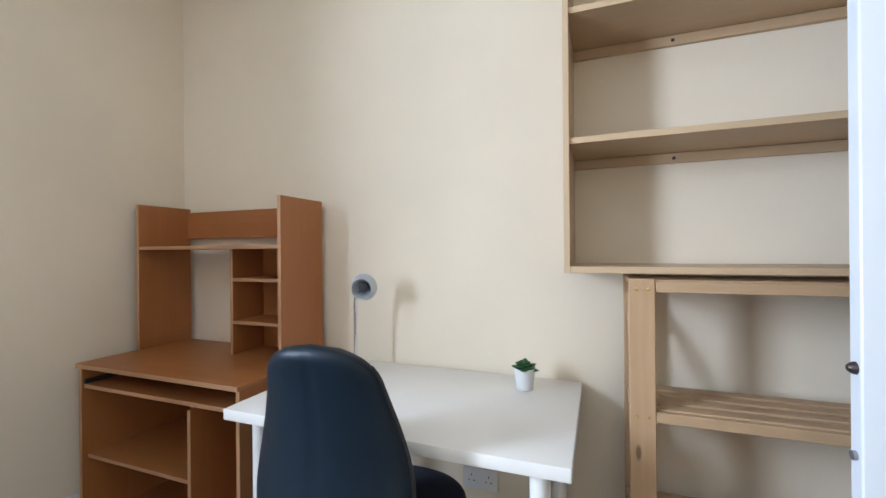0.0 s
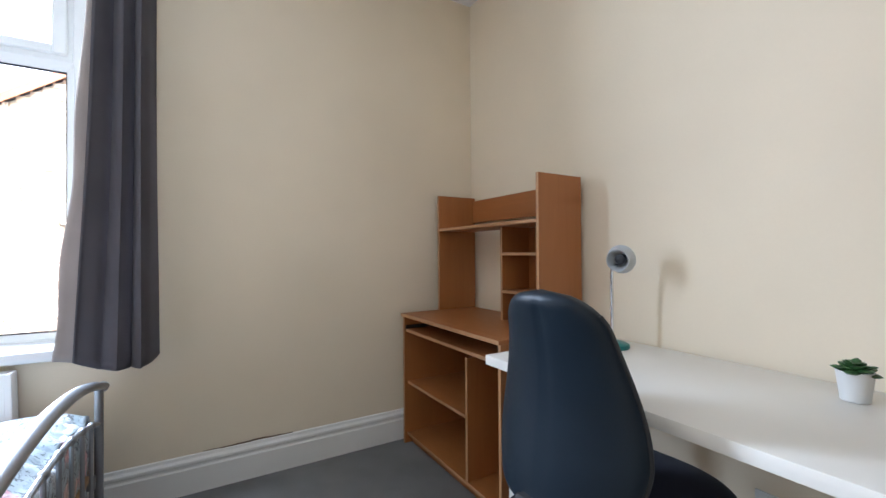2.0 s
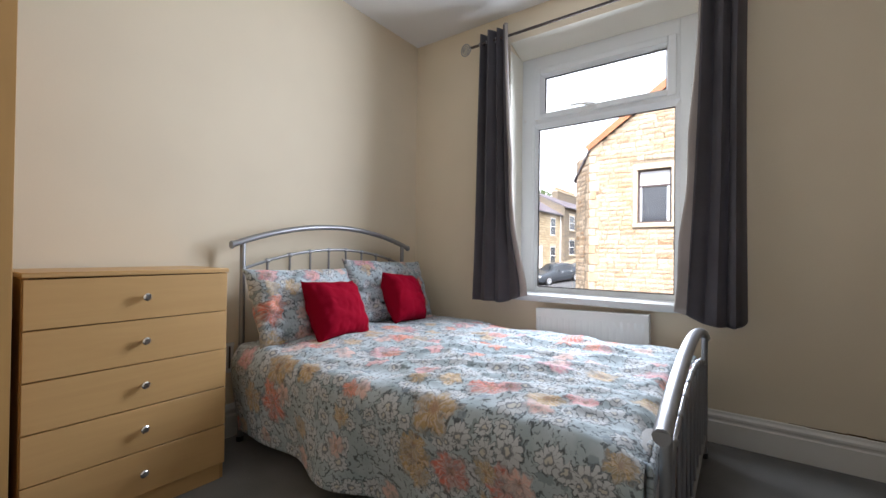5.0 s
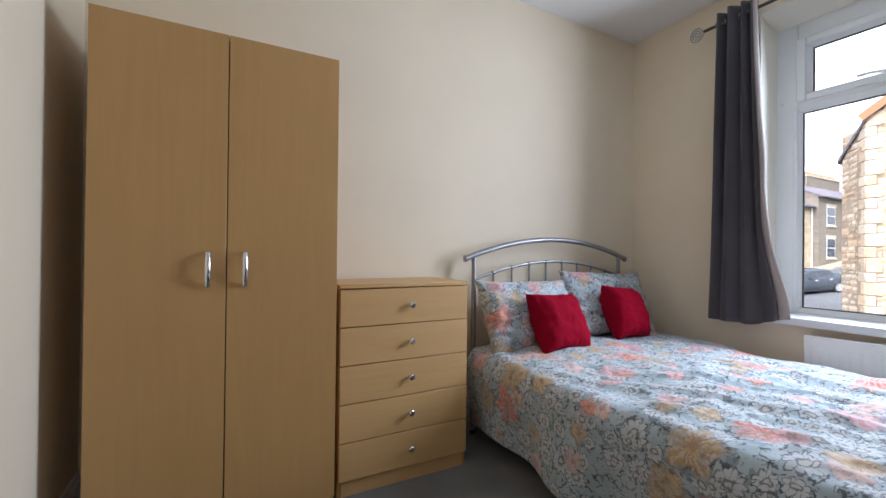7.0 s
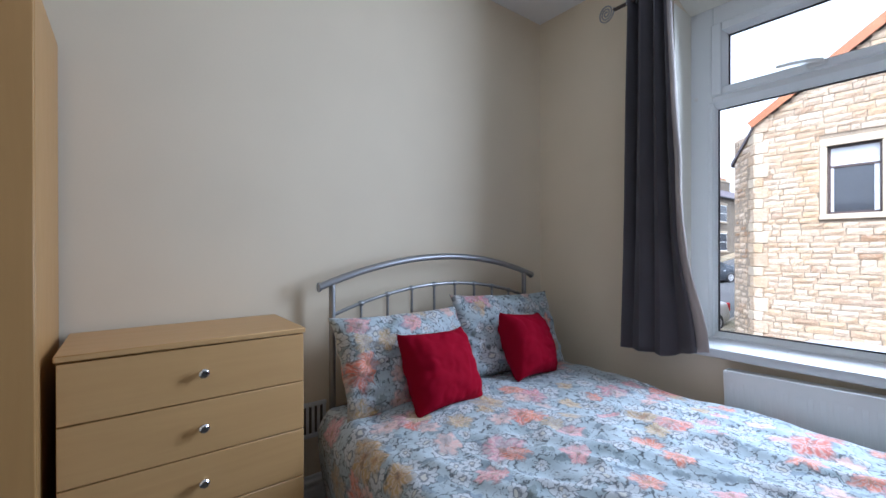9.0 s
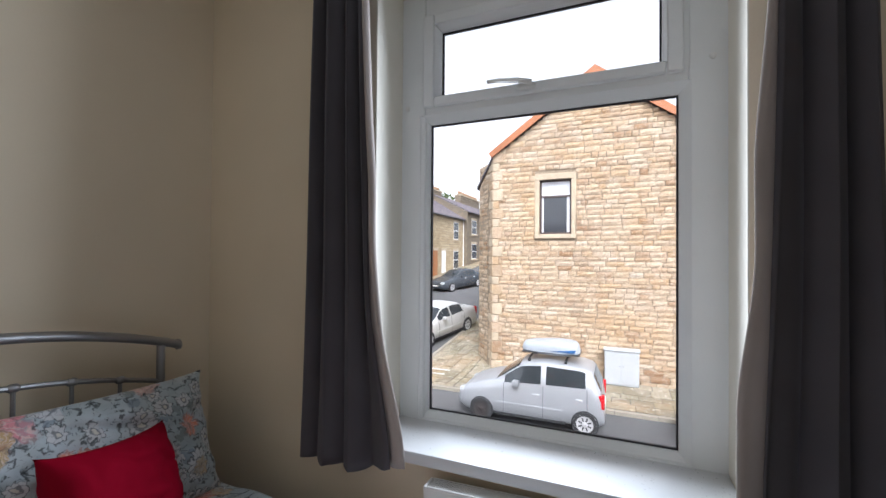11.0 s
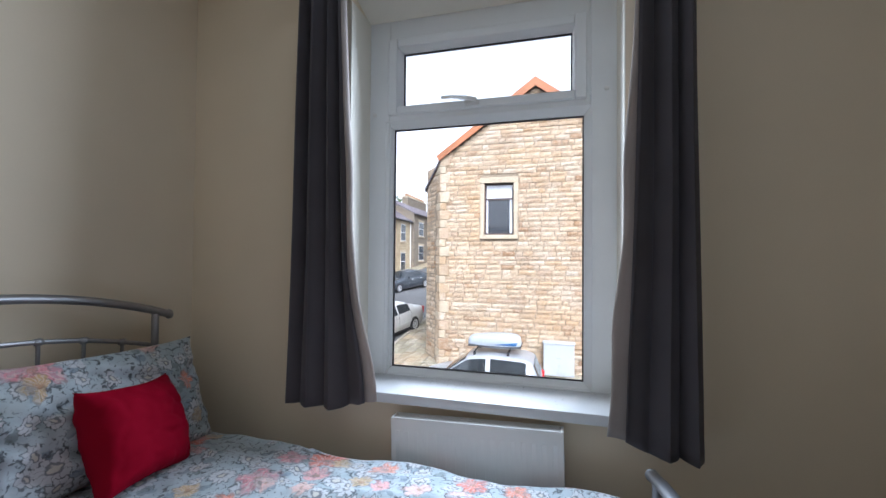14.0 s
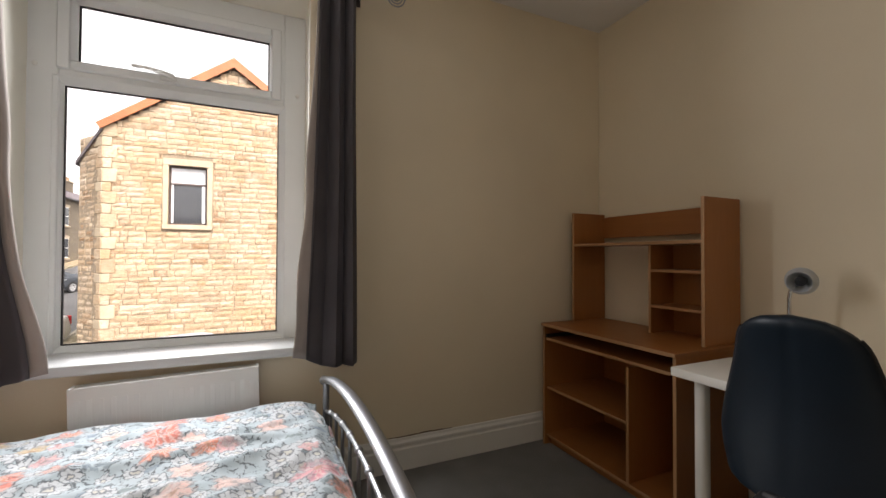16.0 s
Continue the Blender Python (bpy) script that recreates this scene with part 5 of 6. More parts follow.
def stone_window(parent, y0, y1, z0, z1, x, sgn=1, bar=0.45, net=True, mat=BROWNFR, depth=0.14, sur=SUR):
    """A sash in a dressed stone surround, facing +x."""
    w = part("window", ring(bmesh.new(), x - depth - 0.06, x - depth, y0, y1, z0, z1, 0.06, 0.07, 0.06, 0.004), mat, parent, "brown-framed window with a top light")
    zt = lerp(z1, z0, 0.30)
    part("transom", box(x - depth - 0.06, x - depth + 0.004, y0 + 0.06, y1 - 0.06, zt - 0.035, zt + 0.025, 0.003), mat, w)
    part("pane", box(x - depth - 0.035, x - depth - 0.030, y0 + 0.05, y1 - 0.05, z0 + 0.06, z1 - 0.05, 0), DARKGL, w, "dark reflecting glass", False)
    if net:
        part("blind", box(x - depth - 0.026, x - depth - 0.022, y0 + 0.06, y1 - 0.06, zt + 0.02, z1 - 0.06, 0), NET, w, "pale net behind the top light", False)
        for a, b in ((y0 + 0.06, y0 + 0.12), (y1 - 0.16, y1 - 0.06)):
            part("curtain_edge", box(x - depth - 0.026, x - depth - 0.022, a, b, z0 + 0.07, zt - 0.035, 0), NET, w, "pale curtain edge", False)
    part("lintel", box(x - 0.2, x + 0.03, y0 - sur, y1 + sur, z1, z1 + sur + 0.06, 0.012), ASHLAR, w)
    part("window_sill", box(x - 0.2, x + 0.07, y0 - sur, y1 + sur, z0 - sur, z0, 0.012), ASHLAR, w)
    for a, b in ((y0 - sur, y0), (y1, y1 + sur)):
        part("jamb", box(x - 0.2, x + 0.028, a, b, z0, z1, 0.012), ASHLAR, w)
    return w


for y0, y1, z0, z1 in WINS:
    w = stone_window(house, y0 - hy, y1 - hy, z0 - hz, z1 - hz, 0.0)
# roof and verge boards
for ya, sg in ((GYL, -1), (GYR, 1)):
    d = Vector((0, GAPEX - ya, GZA - GZE)).normalized()
    nrm = Vector((0, -d.z, d.y)) if sg < 0 else Vector((0, d.z, -d.y))
    if nrm.z < 0:
        nrm = -nrm
    lo = Vector((0, ya, GZE)) - d * (0.05 if sg < 0 else 0.35)
    hi = Vector((0, GAPEX, GZA))
    bm = bmesh.new()
    q = [lo + nrm * 0.0, hi, hi + Vector((0, 0, 0.26 / abs(d.y))), lo + nrm * 0.20]
    va = [bm.verts.new(house_pt(GX + 0.16, p.y, p.z)) for p in q]
    vb = [bm.verts.new(house_pt(GX + 0.11, p.y, p.z)) for p in q]
    for k in range(4):
        bm.faces.new((va[k], va[(k + 1) % 4], vb[(k + 1) % 4], vb[k]))
    bm.faces.new(va)
    bm.faces.new(vb[::-1])
    part("verge_board", bm, ORANGE, house, "orange-stained timber verge board", False)
    bm = bmesh.new()
    q = [lo + nrm * 0.12, hi + Vector((0, 0, 0.12 / abs(d.y))), hi + Vector((0, 0, 0.24 / abs(d.y))), lo + nrm * 0.19]
    va = [bm.verts.new(house_pt(GX + 0.108, p.y, p.z)) for p in q]
    vb = [bm.verts.new(house_pt(-24.2, p.y, p.z)) for p in q]
    for k in range(4):
        bm.faces.new((va[k], va[(k + 1) % 4], vb[(k + 1) % 4], vb[k]))
    bm.faces.new(va)
    bm.faces.new(vb[::-1])
    part("roof", bm, SLATE, house, "purple-grey slate roof", False)
# eaves over the splayed corner
bm = bmesh.new()
e = [(GX + 0.10, GYL - 0.02, GZE + 0.06), (-14.30, -3.40, 4.12), (-24.0, -3.42, 4.12), (-24.0, GYL, GZE + 0.1)]
va = [bm.verts.new(house_pt(*p)) for p in e]
vb = [bm.verts.new(house_pt(p[0], p[1], p[2] - 0.12)) for p in e]
for k in range(4):
    bm.faces.new((va[k], va[(k + 1) % 4], vb[(k + 1) % 4], vb[k]))
bm.faces.new(va)
bm.faces.new(vb[::-1])
part("eaves", bm, SLATE, house, "slate eaves over the splayed corner", False)
bm = extrude_profile([(-13.10 - hx, GYL - hy), (-14.22 - hx, -3.26 - hy), (-20 - hx, -3.26 - hy), (-20 - hx, GYL - hy)], "z", 4.0 - hz, 4.1 - hz)
part("wall_plate", bm, MORTAR, house, smooth=False)

# ---- utility cabinet ----
cab = thing("utility_cabinet", "pale grey steel street cabinet against the stone wall", "utility cabinet", at=(-12.86, 1.9, ZP + 0.10 - 0.005))
part("body", box(-0.16, 0.17, -0.50, 0.50, 0.0, 1.06, 0.012), CABGREY, cab)
part("roof", box(-0.18, 0.20, -0.53, 0.53, 1.06, 1.12, 0.015), CABGREY, cab)
for y0 in (-0.485, 0.005):
    d = part("door", box(0.17, 0.182, y0, y0 + 0.48, 0.06, 1.03, 0.004), CABGREY, cab)
    part("lock", lathe([(0.014, 0), (0.014, 0.006), (0.006, 0.008)], 10, pose(0.182, y0 + (0.44 if y0 < 0 else 0.04), 0.6, 0, 90, 0)), BLACKPL, d)

# ---- parked cars ----


def interp(tab, s):
    for (a, va), (b, vb_) in zip(tab, tab[1:]):
        if s <= b:
            return lerp(va, vb_, (s - a) / (b - a))
    return tab[-1][1]


def car(label, paint, m, length, width, top, belt, roofw, shields, sides, axles, wr, hub=True, group="parked cars"):
    """A car along x, its nose at -x: a lofted shell with glass, wheels and lights on it."""
    c = thing("car", label, "car", group)
    c.matrix_world = m
    L2, w2 = length / 2, width / 2

    def half(s):
        return w2 * (1 - 0.16 * max(0, (0.14 - s) / 0.14) ** 1.6 - 0.10 * max(0, (s - 0.90) / 0.10) ** 2)

    def row(s):
        zt, zb, hw = interp(top, s), interp(belt, s), half(s)
        zt = max(zt, zb + 0.005)
        rw = lerp(hw * 0.90, hw * roofw, min(1, (zt - zb) / 0.35))
        lowz = 0.20 + 0.10 * max(0, (0.06 - s) / 0.06) + 0.10 * max(0, (s - 0.95) / 0.05)
        return [(hw * 0.86, lowz), (hw * 0.97, lowz + 0.08), (hw, lerp(lowz, zb, 0.45)), (hw * 0.985, lerp(lowz, zb, 0.8)), (hw * 0.95, zb), (rw, zt - 0.05 * min(1, (zt - zb) / 0.2)), (rw * 0.80, zt - 0.004), (rw * 0.4, zt + 0.012)]
    bm = bmesh.new()
    ns = 48
    rows = []
    for i in range(ns + 1):
        s = i / ns
        h = row(s)
        full = [(-y, z) for y, z in h] + [(y, z) for y, z in h[::-1]]
        x = lerp(-L2, L2, s)
        rows.append([bm.verts.new((x, y, z)) for y, z in full])
    for a, b in zip(rows, rows[1:]):
        for k in range(len(a)):
            bm.faces.new((a[k], a[(k + 1) % len(a)], b[(k + 1) % len(a)], b[k]))
    bm.faces.new(rows[0])
    bm.faces.new(rows[-1][::-1])
    body_ = part("body", bm, paint, c, smooth="all")
    for sgn in (-1, 1):
        for s0, s1 in sides:
            def f(u, v, sgn=sgn, s0=s0, s1=s1):
                s = lerp(s0, s1, u)
                r = row(s)
                y, z = lerp(r[4][0], r[5][0], lerp(0.06, 0.94, v)), lerp(r[4][1], r[5][1], lerp(0.06, 0.94, v))
                return (lerp(-L2, L2, s), sgn * (y + 0.006), z)
            part("side_window", grid(8, 3, f), CARGLASS, body_, "dark side glass", "all")
        for s in axles:
            x = lerp(-L2, L2, s)
            hw = half(s)
            part("wheel_arch", tube([(x, sgn * (hw - 0.10), wr), (x, sgn * (hw + 0.004), wr)], wr * 1.07, 24), BLACKPL, body_, "black wheel arch", False)
            whm = pose(x, sgn * (hw - 0.09), wr, -90 * sgn, 0, 0)
            wh = part("wheel", lathe([(wr * 0.62, -0.02), (wr * 0.95, -0.02), (wr, 0.02), (wr, 0.09), (wr * 0.94, 0.115), (wr * 0.66, 0.115)], 28, whm, caps=False), TYRE, c, "black tyre")
            part("rim", lathe([(wr * 0.70, 0.06), (wr * 0.70, 0.116), (wr * 0.62, 0.104), (wr * 0.18, 0.105), (wr * 0.12, 0.118)], 24, whm), RIM if (hub or s > 0.5) else DARKROD, wh)
            bm = bmesh.new()
            for k in range(8):
                a = k * math.pi / 4
                box(wr * 0.24, wr * 0.54, -0.016, 0.016, 0.1035, 0.1085, 0, bm)
                for v in list(bm.verts)[-8:]:
                    v.co = whm @ (Matrix.Rotation(a + 0.39, 4, "Z") @ v.co)
            part("rim_slots", bm, BLACKPL, wh, smooth=False)
        r = row(shields[0][1] + 0.03)
        mx = lerp(-L2, L2, shields[0][1] - 0.02)
        part("mirror", box(mx - 0.06, mx + 0.10, sgn * (w2 * 0.96), sgn * (w2 + 0.13), interp(belt, 0.3) - 0.01, interp(belt, 0.3) + 0.13, 0.03, seg=2), paint, body_)
        for s in (sides[0][1] - 0.02, sides[-1][1] - 0.03):
            x = lerp(-L2, L2, s)
            y = sgn * (half(s) * 0.985)
            part("handle", box(x - 0.12, x + 0.05, y - 0.014, y + 0.024 * sgn if sgn > 0 else y + 0.014, 0.80, 0.845, 0.008), CLEARLIGHT, body_)
        for s in (sides[0][0] - 0.005, (sides[0][1] + sides[1][0]) / 2, sides[1][1] + 0.01):
            r = row(s)
            pts = [(lerp(-L2, L2, s), sgn * (y + 0.001), z) for y, z in (r[1], r[2], r[3], r[4])]
            part("door_seam", tube(pts, 0.006, 5), BLACKPL, body_, "dark door gap", False)
        part("sill_trim", box(-L2 * 0.48, L2 * 0.52, sgn * (w2 * 0.80), sgn * (w2 * 0.955), 0.19, 0.265, 0.01), BLACKPL, body_, "dark sill")
        part("side_moulding", box(-L2 * 0.42, L2 * 0.48, sgn * (w2 - 0.02), sgn * (w2 + 0.008), 0.50, 0.545, 0.004), paint, body_)
        part("headlight", box(-L2 + 0.02, -L2 + 0.26, sgn * w2 * 0.58, sgn * w2 * 0.88, 0.60, 0.74, 0.03, seg=2), CLEARLIGHT, body_, "clear headlight")
        part("tail_light", box(L2 - 0.14, L2 + 0.006, sgn * w2 * 0.70, sgn * w2 * 0.925, 0.66, 0.98, 0.02, seg=2), REDLIGHT, body_, "red tail light")
    for nm, (s0, s1) in zip(("windscreen", "rear_window"), shields):
        def g(u, v, s0=s0, s1=s1):
            s = lerp(s0, s1, u)
            r = row(s)
            t = 2 * v - 1
            y = t * r[5][0] * 0.97
            k = abs(t)
            z = lerp(r[7][1], r[6][1], k / 0.8) if k < 0.8 else lerp(r[6][1], r[5][1], (k - 0.8) / 0.2)
            return (lerp(-L2, L2, s), y, z + 0.012)
        part(nm, grid(8, 20, g), CARGLASS, body_, "dark sloping glass", "all")
    part("grille", box(-L2 - 0.006, -L2 + 0.05, -w2 * 0.45, w2 * 0.45, 0.42, 0.56, 0.01), BLACKPL, body_)
    for x in (-L2 - 0.012, L2 - 0.01):
        part("number_plate", box(x, x + 0.02, -0.26, 0.26, 0.40 if x < 0 else 0.56, 0.51 if x < 0 else 0.67, 0.003), PLASTW, body_, "blank pale plate")
    return c


HATCH = dict(length=3.62, width=1.62, top=[(0, 0.62), (0.05, 0.82), (0.20, 1.01), (0.27, 1.06), (0.46, 1.53), (0.62, 1.59), (0.86, 1.55), (0.93, 1.47), (0.985, 1.0), (1, 0.60)],
             belt=[(0, 0.60), (0.05, 0.78), (0.2, 0.94), (0.28, 1.0), (0.6, 1.05), (0.92, 1.08), (0.985, 0.97), (1, 0.58)], roofw=0.78,
             shields=((0.285, 0.445), (0.935, 0.98)), sides=((0.345, 0.595), (0.63, 0.885)), axles=(0.181, 0.882), wr=0.29)
SALOON = dict(length=4.5, width=1.76, top=[(0, 0.58), (0.04, 0.74), (0.22, 0.92), (0.28, 0.96), (0.44, 1.38), (0.60, 1.43), (0.72, 1.37), (0.86, 1.06), (0.97, 1.02), (1, 0.62)],
              belt=[(0, 0.56), (0.04, 0.70), (0.22, 0.86), (0.3, 0.92), (0.6, 0.96), (0.86, 1.0), (0.97, 0.97), (1, 0.6)], roofw=0.74,
              shields=((0.29, 0.43), (0.73, 0.85)), sides=((0.35, 0.53), (0.55, 0.74)), axles=(0.19, 0.80), wr=0.32)
car("small silver hatchback with a roof box, parked at the kerb", SILVER, pose(-9.72, -0.32, ZR, 0, 0, 90), hub=False, **HATCH)
car("pale silver saloon parked on the side street", PALESILVER, Matrix.Translation((-16.3, -6.12, ZR + hill(-16.3))) @ pose(0, 0, 0, 0, 5.7, 0) @ pose(0, 0, 0, 0, 0, 166) @ Matrix.Scale(1.07, 4), **SALOON)
car("dark graphite saloon parked by the terrace", GRAPHITE, Matrix.Translation((-28.6, -9.6, ZR + hill(-28.6))) @ pose(0, 0, 0, 0, 5.7, 0) @ pose(0, 0, 0, 0, 0, 155) @ Matrix.Scale(1.02, 4), **SALOON)
car("red hatchback parked at the kerb", REDCAR, pose(-9.75, 5.05, ZR, 0, 0, 90), **HATCH)

rb = thing("roof_box", "pale blue-grey roof box on black bars", "roof box", at=(-9.72, 0.17, ZR + 1.55))


def rbox(u, v):
    a = u * 2 * math.pi
    ca, sa = math.cos(a), math.sin(a)
    r = math.sin(max(0.0, min(1.0, v)) * math.pi) ** 0.15
    nose = lerp(1.0, 0.80, sstep(0.4, -0.9, math.copysign(abs(sa) ** 0.6, sa)))
    y = 0.73 * r * math.copysign(abs(sa) ** 0.6, sa)
    x = 0.40 * r * math.copysign(abs(ca) ** 0.6, ca) * nose
    return (x, y, 0.25 - math.cos(v * math.pi) * (0.25 if v > 0.5 else 0.09) * lerp(1.0, 0.8, sstep(0.2, -0.8, y)))


bm = grid(56, 18, rbox)
bmesh.ops.remove_doubles(bm, verts=bm.verts, dist=0.001)
part("shell", bm, BOXBLUE, rb, smooth="all")
part("seam", box(-0.395, 0.405, -0.69, 0.74, 0.205, 0.232, 0.012), BLACKPL, rb)
part("decal", extrude_profile([(0.02, 0.275), (0.62, 0.275), (0.66, 0.36)], "x", 0.392, 0.402), BLUESTRIPE, rb, "dark blue wedge decal", False)
for y in (-0.48, 0.42):
    bar = part("roof_bar", box(-0.47, 0.47, y - 0.025, y + 0.025, 0.07, 0.10, 0.008), BLACKPL, rb)
    for x in (-0.44, 0.44):
        part("bar_foot", box(x - 0.04, x + 0.04, y - 0.035, y + 0.035, -0.03, 0.075, 0.012), BLACKPL, bar)

# ---- terrace across the side street ----


def terrace(label, wallmat, x0, x1, yf, zg, ze, zr, depth, wins, doors, chim):
    h = thing("terrace_house", label, "house", "terrace houses", at=((x0 + x1) / 2, yf, zg))
    cx = (x0 + x1) / 2
    bm = bmesh.new()
    prof = [(yf, zg - 3), (yf, ze), (yf - depth / 2, zr), (yf - depth, ze), (yf - depth, zg - 3)]
    extrude_profile([(a - yf, b - zg) for a, b in prof], "x", x0 - cx, x1 - cx, bm)
    wl_ = part("wall", bm, wallmat, h, smooth=False)
    for sg in (1, -1):
        q = [(yf + 0.25 if sg > 0 else yf - depth - 0.25, ze - 0.12), (yf - depth / 2, zr + 0.04), (yf - depth / 2, zr + 0.20), (yf + 0.25 if sg > 0 else yf - depth - 0.25, ze + 0.03)]
        part("roof", extrude_profile([(a - yf, b - zg) for a, b in q], "x", x0 - cx - 0.05, x1 - cx + 0.05), SLATE, h, "purple-grey slate roof", False)
    part("gutter", tube([(x0 - cx, 0.30, ze - zg - 0.10), (x1 - cx, 0.30, ze - zg - 0.10)], 0.06, 8), BLACKPL, h, "black gutter")
    part("drainpipe", tube([(x0 - cx + 0.15, 0.07, ze - zg - 0.1), (x0 - cx + 0.15, 0.07, -0.6)], 0.05, 8), GLOSS, h, "pale drainpipe")
    for a, b, c_, d in wins:
        w = part("window", box(a - cx, b - cx, -0.05, 0.012, c_ - zg, d - zg, 0.01), GLOSS, h, "white-framed sash window")
        part("pane", box(a - cx + 0.07, b - cx - 0.07, 0.0, 0.018, c_ - zg + 0.07, lerp(c_, d, 0.5) - zg - 0.03, 0), DARKGL, w, "dark glass", False)
        part("pane", box(a - cx + 0.07, b - cx - 0.07, 0.0, 0.018, lerp(c_, d, 0.5) - zg + 0.03, d - zg - 0.07, 0), DARKGL, w, "dark glass", False)
        part("lintel", box(a - cx - 0.15, b - cx + 0.15, -0.1, 0.04, d - zg, d - zg + 0.24, 0.01), ASHLAR, w)
        part("window_sill", box(a - cx - 0.12, b - cx + 0.12, -0.1, 0.10, c_ - zg - 0.15, c_ - zg, 0.01), ASHLAR, w)
    for a, b, c_, d, mt, lb in doors:
        dd = part("door", box(a - cx, b - cx, -0.05, 0.015, c_ - zg, d - zg, 0.01), mt, h, lb)
        part("lintel", box(a - cx - 0.15, b - cx + 0.15, -0.1, 0.04, d - zg, d - zg + 0.24, 0.01), ASHLAR, dd)
    for a, b in chim:
        ch = part("chimney", box(a - cx, b - cx, -depth / 2 - 0.4, -depth / 2 + 0.4, zr - zg - 0.5, zr - zg + 1.25, 0.02), DARKSTONE, h, "sooty stone chimney stack")
        part("coping", box(a - cx - 0.08, b - cx + 0.08, -depth / 2 - 0.48, -depth / 2 + 0.48, zr - zg + 1.05, zr - zg + 1.18, 0.02), ASHLAR, ch)
        n = max(2, int((b - a) / 0.55))
        for k in range(n):
            px = lerp(a, b, (k + 0.5) / n) - cx
            part("chimney_pot", lathe([(0.15, 0), (0.12, 0.35), (0.14, 0.40), (0.10, 0.42)], 12, pose(px, -depth / 2, zr - zg + 1.25)), TERRACOTTA, ch)
    return h


terrace("buff stone terrace house with a slate roof and white sashes", FARSTONE, -41.0, -27.3, -13.7, -1.1, 5.2, 7.6, 8.0,
        [(-30.7, -29.5, 2.95, 4.55), (-30.8, -29.5, -0.15, 1.75), (-39.5, -38.1, 2.95, 4.75), (-39.5, -38.1, -0.1, 1.75)],
        [(-34.0, -32.9, -0.75, 1.75, DOORBROWN, "orange-brown panelled door"), (-36.0, -35.0, -0.65, 1.75, GLOSS, "white panelled door")],
        [(-43.4, -39.6)])
terrace("sooty dark stone terrace house standing higher up the street", DARKSTONE, -60.0, -41.1, -13.3, 0.2, 6.1, 8.15, 8.6,
        [(-44.4, -42.7, 3.7, 5.3), (-44.4, -42.7, 0.9, 2.6), (-49.9, -48.4, 3.7, 5.3), (-49.9, -48.4, 0.9, 2.6)], [], [(-57.5, -49.5)])
terrace("buff stone terrace house lower down the street", FARSTONE, -27.2, -17.0, -14.1, -2.0, 4.3, 7.2, 8.0,
        [(-26.0, -24.9, 2.4, 4.0), (-21.5, -20.4, 2.4, 4.0), (-26.0, -24.9, -0.8, 1.0)], [], [])

# ---- tree behind the roofs ----
tree = thing("tree", "leafy green tree behind the terrace roofs", "tree", at=(-56, -23.5, 1.0))
part("trunk", tube([(0, 0, -4), (0.1, 0, 2), (0, 0.2, 5), (0.2, 0.1, 8)], [0.35, 0.28, 0.2, 0.08], 8), BARK, tree)
random.seed(31)
bm = bmesh.new()
for k in range(5):
    a = k * 1.26
    tube([(0, 0, 4 + k * 0.5), (1.2 * math.cos(a), 1.2 * math.sin(a), 5.8 + k * 0.5), (2.2 * math.cos(a), 2.2 * math.sin(a), 7.5 + k * 0.4)], [0.12, 0.08, 0.03], 6, bm)
part("limbs", bm, BARK, tree)
bm = bmesh.new()
for k in range(1500):
    v = Vector((random.gauss(0, 1), random.gauss(0, 1), random.gauss(0, 1))).normalized() * random.uniform(0.5, 1) ** 0.5
    bl = 1 + 0.35 * wob(v.x * 2, v.y * 2, v.z * 2)
    p = Vector((v.x * 3.2 * bl, v.y * 3.2 * bl, 7.8 + v.z * 2.4 * bl))
    m = Matrix.Translation(p) @ Euler((random.uniform(0, 6), random.uniform(0, 6), random.uniform(0, 6))).to_matrix().to_4x4()
    s = random.uniform(0.12, 0.24)
    bm.faces.new([bm.verts.new(m @ Vector(q)) for q in ((-s, 0, 0), (0, -s * 0.6, 0.03), (s, 0, 0), (0, s * 0.6, 0.03))])
tagged(part("crown", bm, LEAF, tree, "clumps of green leaves", False), kind="stuff")

# outer shell of the building that holds the room
bm = box(-T - 0.02, -T - 0.002, -3.5, WY0 - 0.02, ZR - 0.2, 3.4, 0)
box(-T - 0.02, -T - 0.002, WY1 + 0.02, 7.0, ZR - 0.2, 3.4, 0, bm)
box(-T - 0.02, -T - 0.002, WY0 - 0.02, WY1 + 0.02, ZR - 0.2, 0.66, 0, bm)
box(-T - 0.02, -T - 0.002, WY0 - 0.02, WY1 + 0.02, 2.58, 3.4, 0, bm)
tagged(part("wall_outer", bm, FARSTONE, smooth=False), "stone street front of the building that holds the room", "wall", kind="structure")


# ---- kerbs, flags and wall stones ----
random.seed(11)
y = KY + 0.15
while y < 12:
    ln = random.uniform(0.8, 1.15)
    part("kerb", sloped(KX - 0.15, KX, y, y + ln - 0.012, -0.1, 0.10 + random.uniform(-0.004, 0.004)), KERB, pave, smooth=False)
    y += ln
x = KX - 0.15
part("kerb", sloped(KX - 0.15, KX, KY, KY + 0.14, -0.1, 0.10), KERB, pave, smooth=False)
while x > -50:
    ln = random.uniform(0.8, 1.15)
    part("kerb", sloped(x - ln + 0.012, x, KY, KY + 0.14, -0.1, 0.10 + random.uniform(-0.004, 0.004)), KERB, pave, smooth=False)
    x -= ln


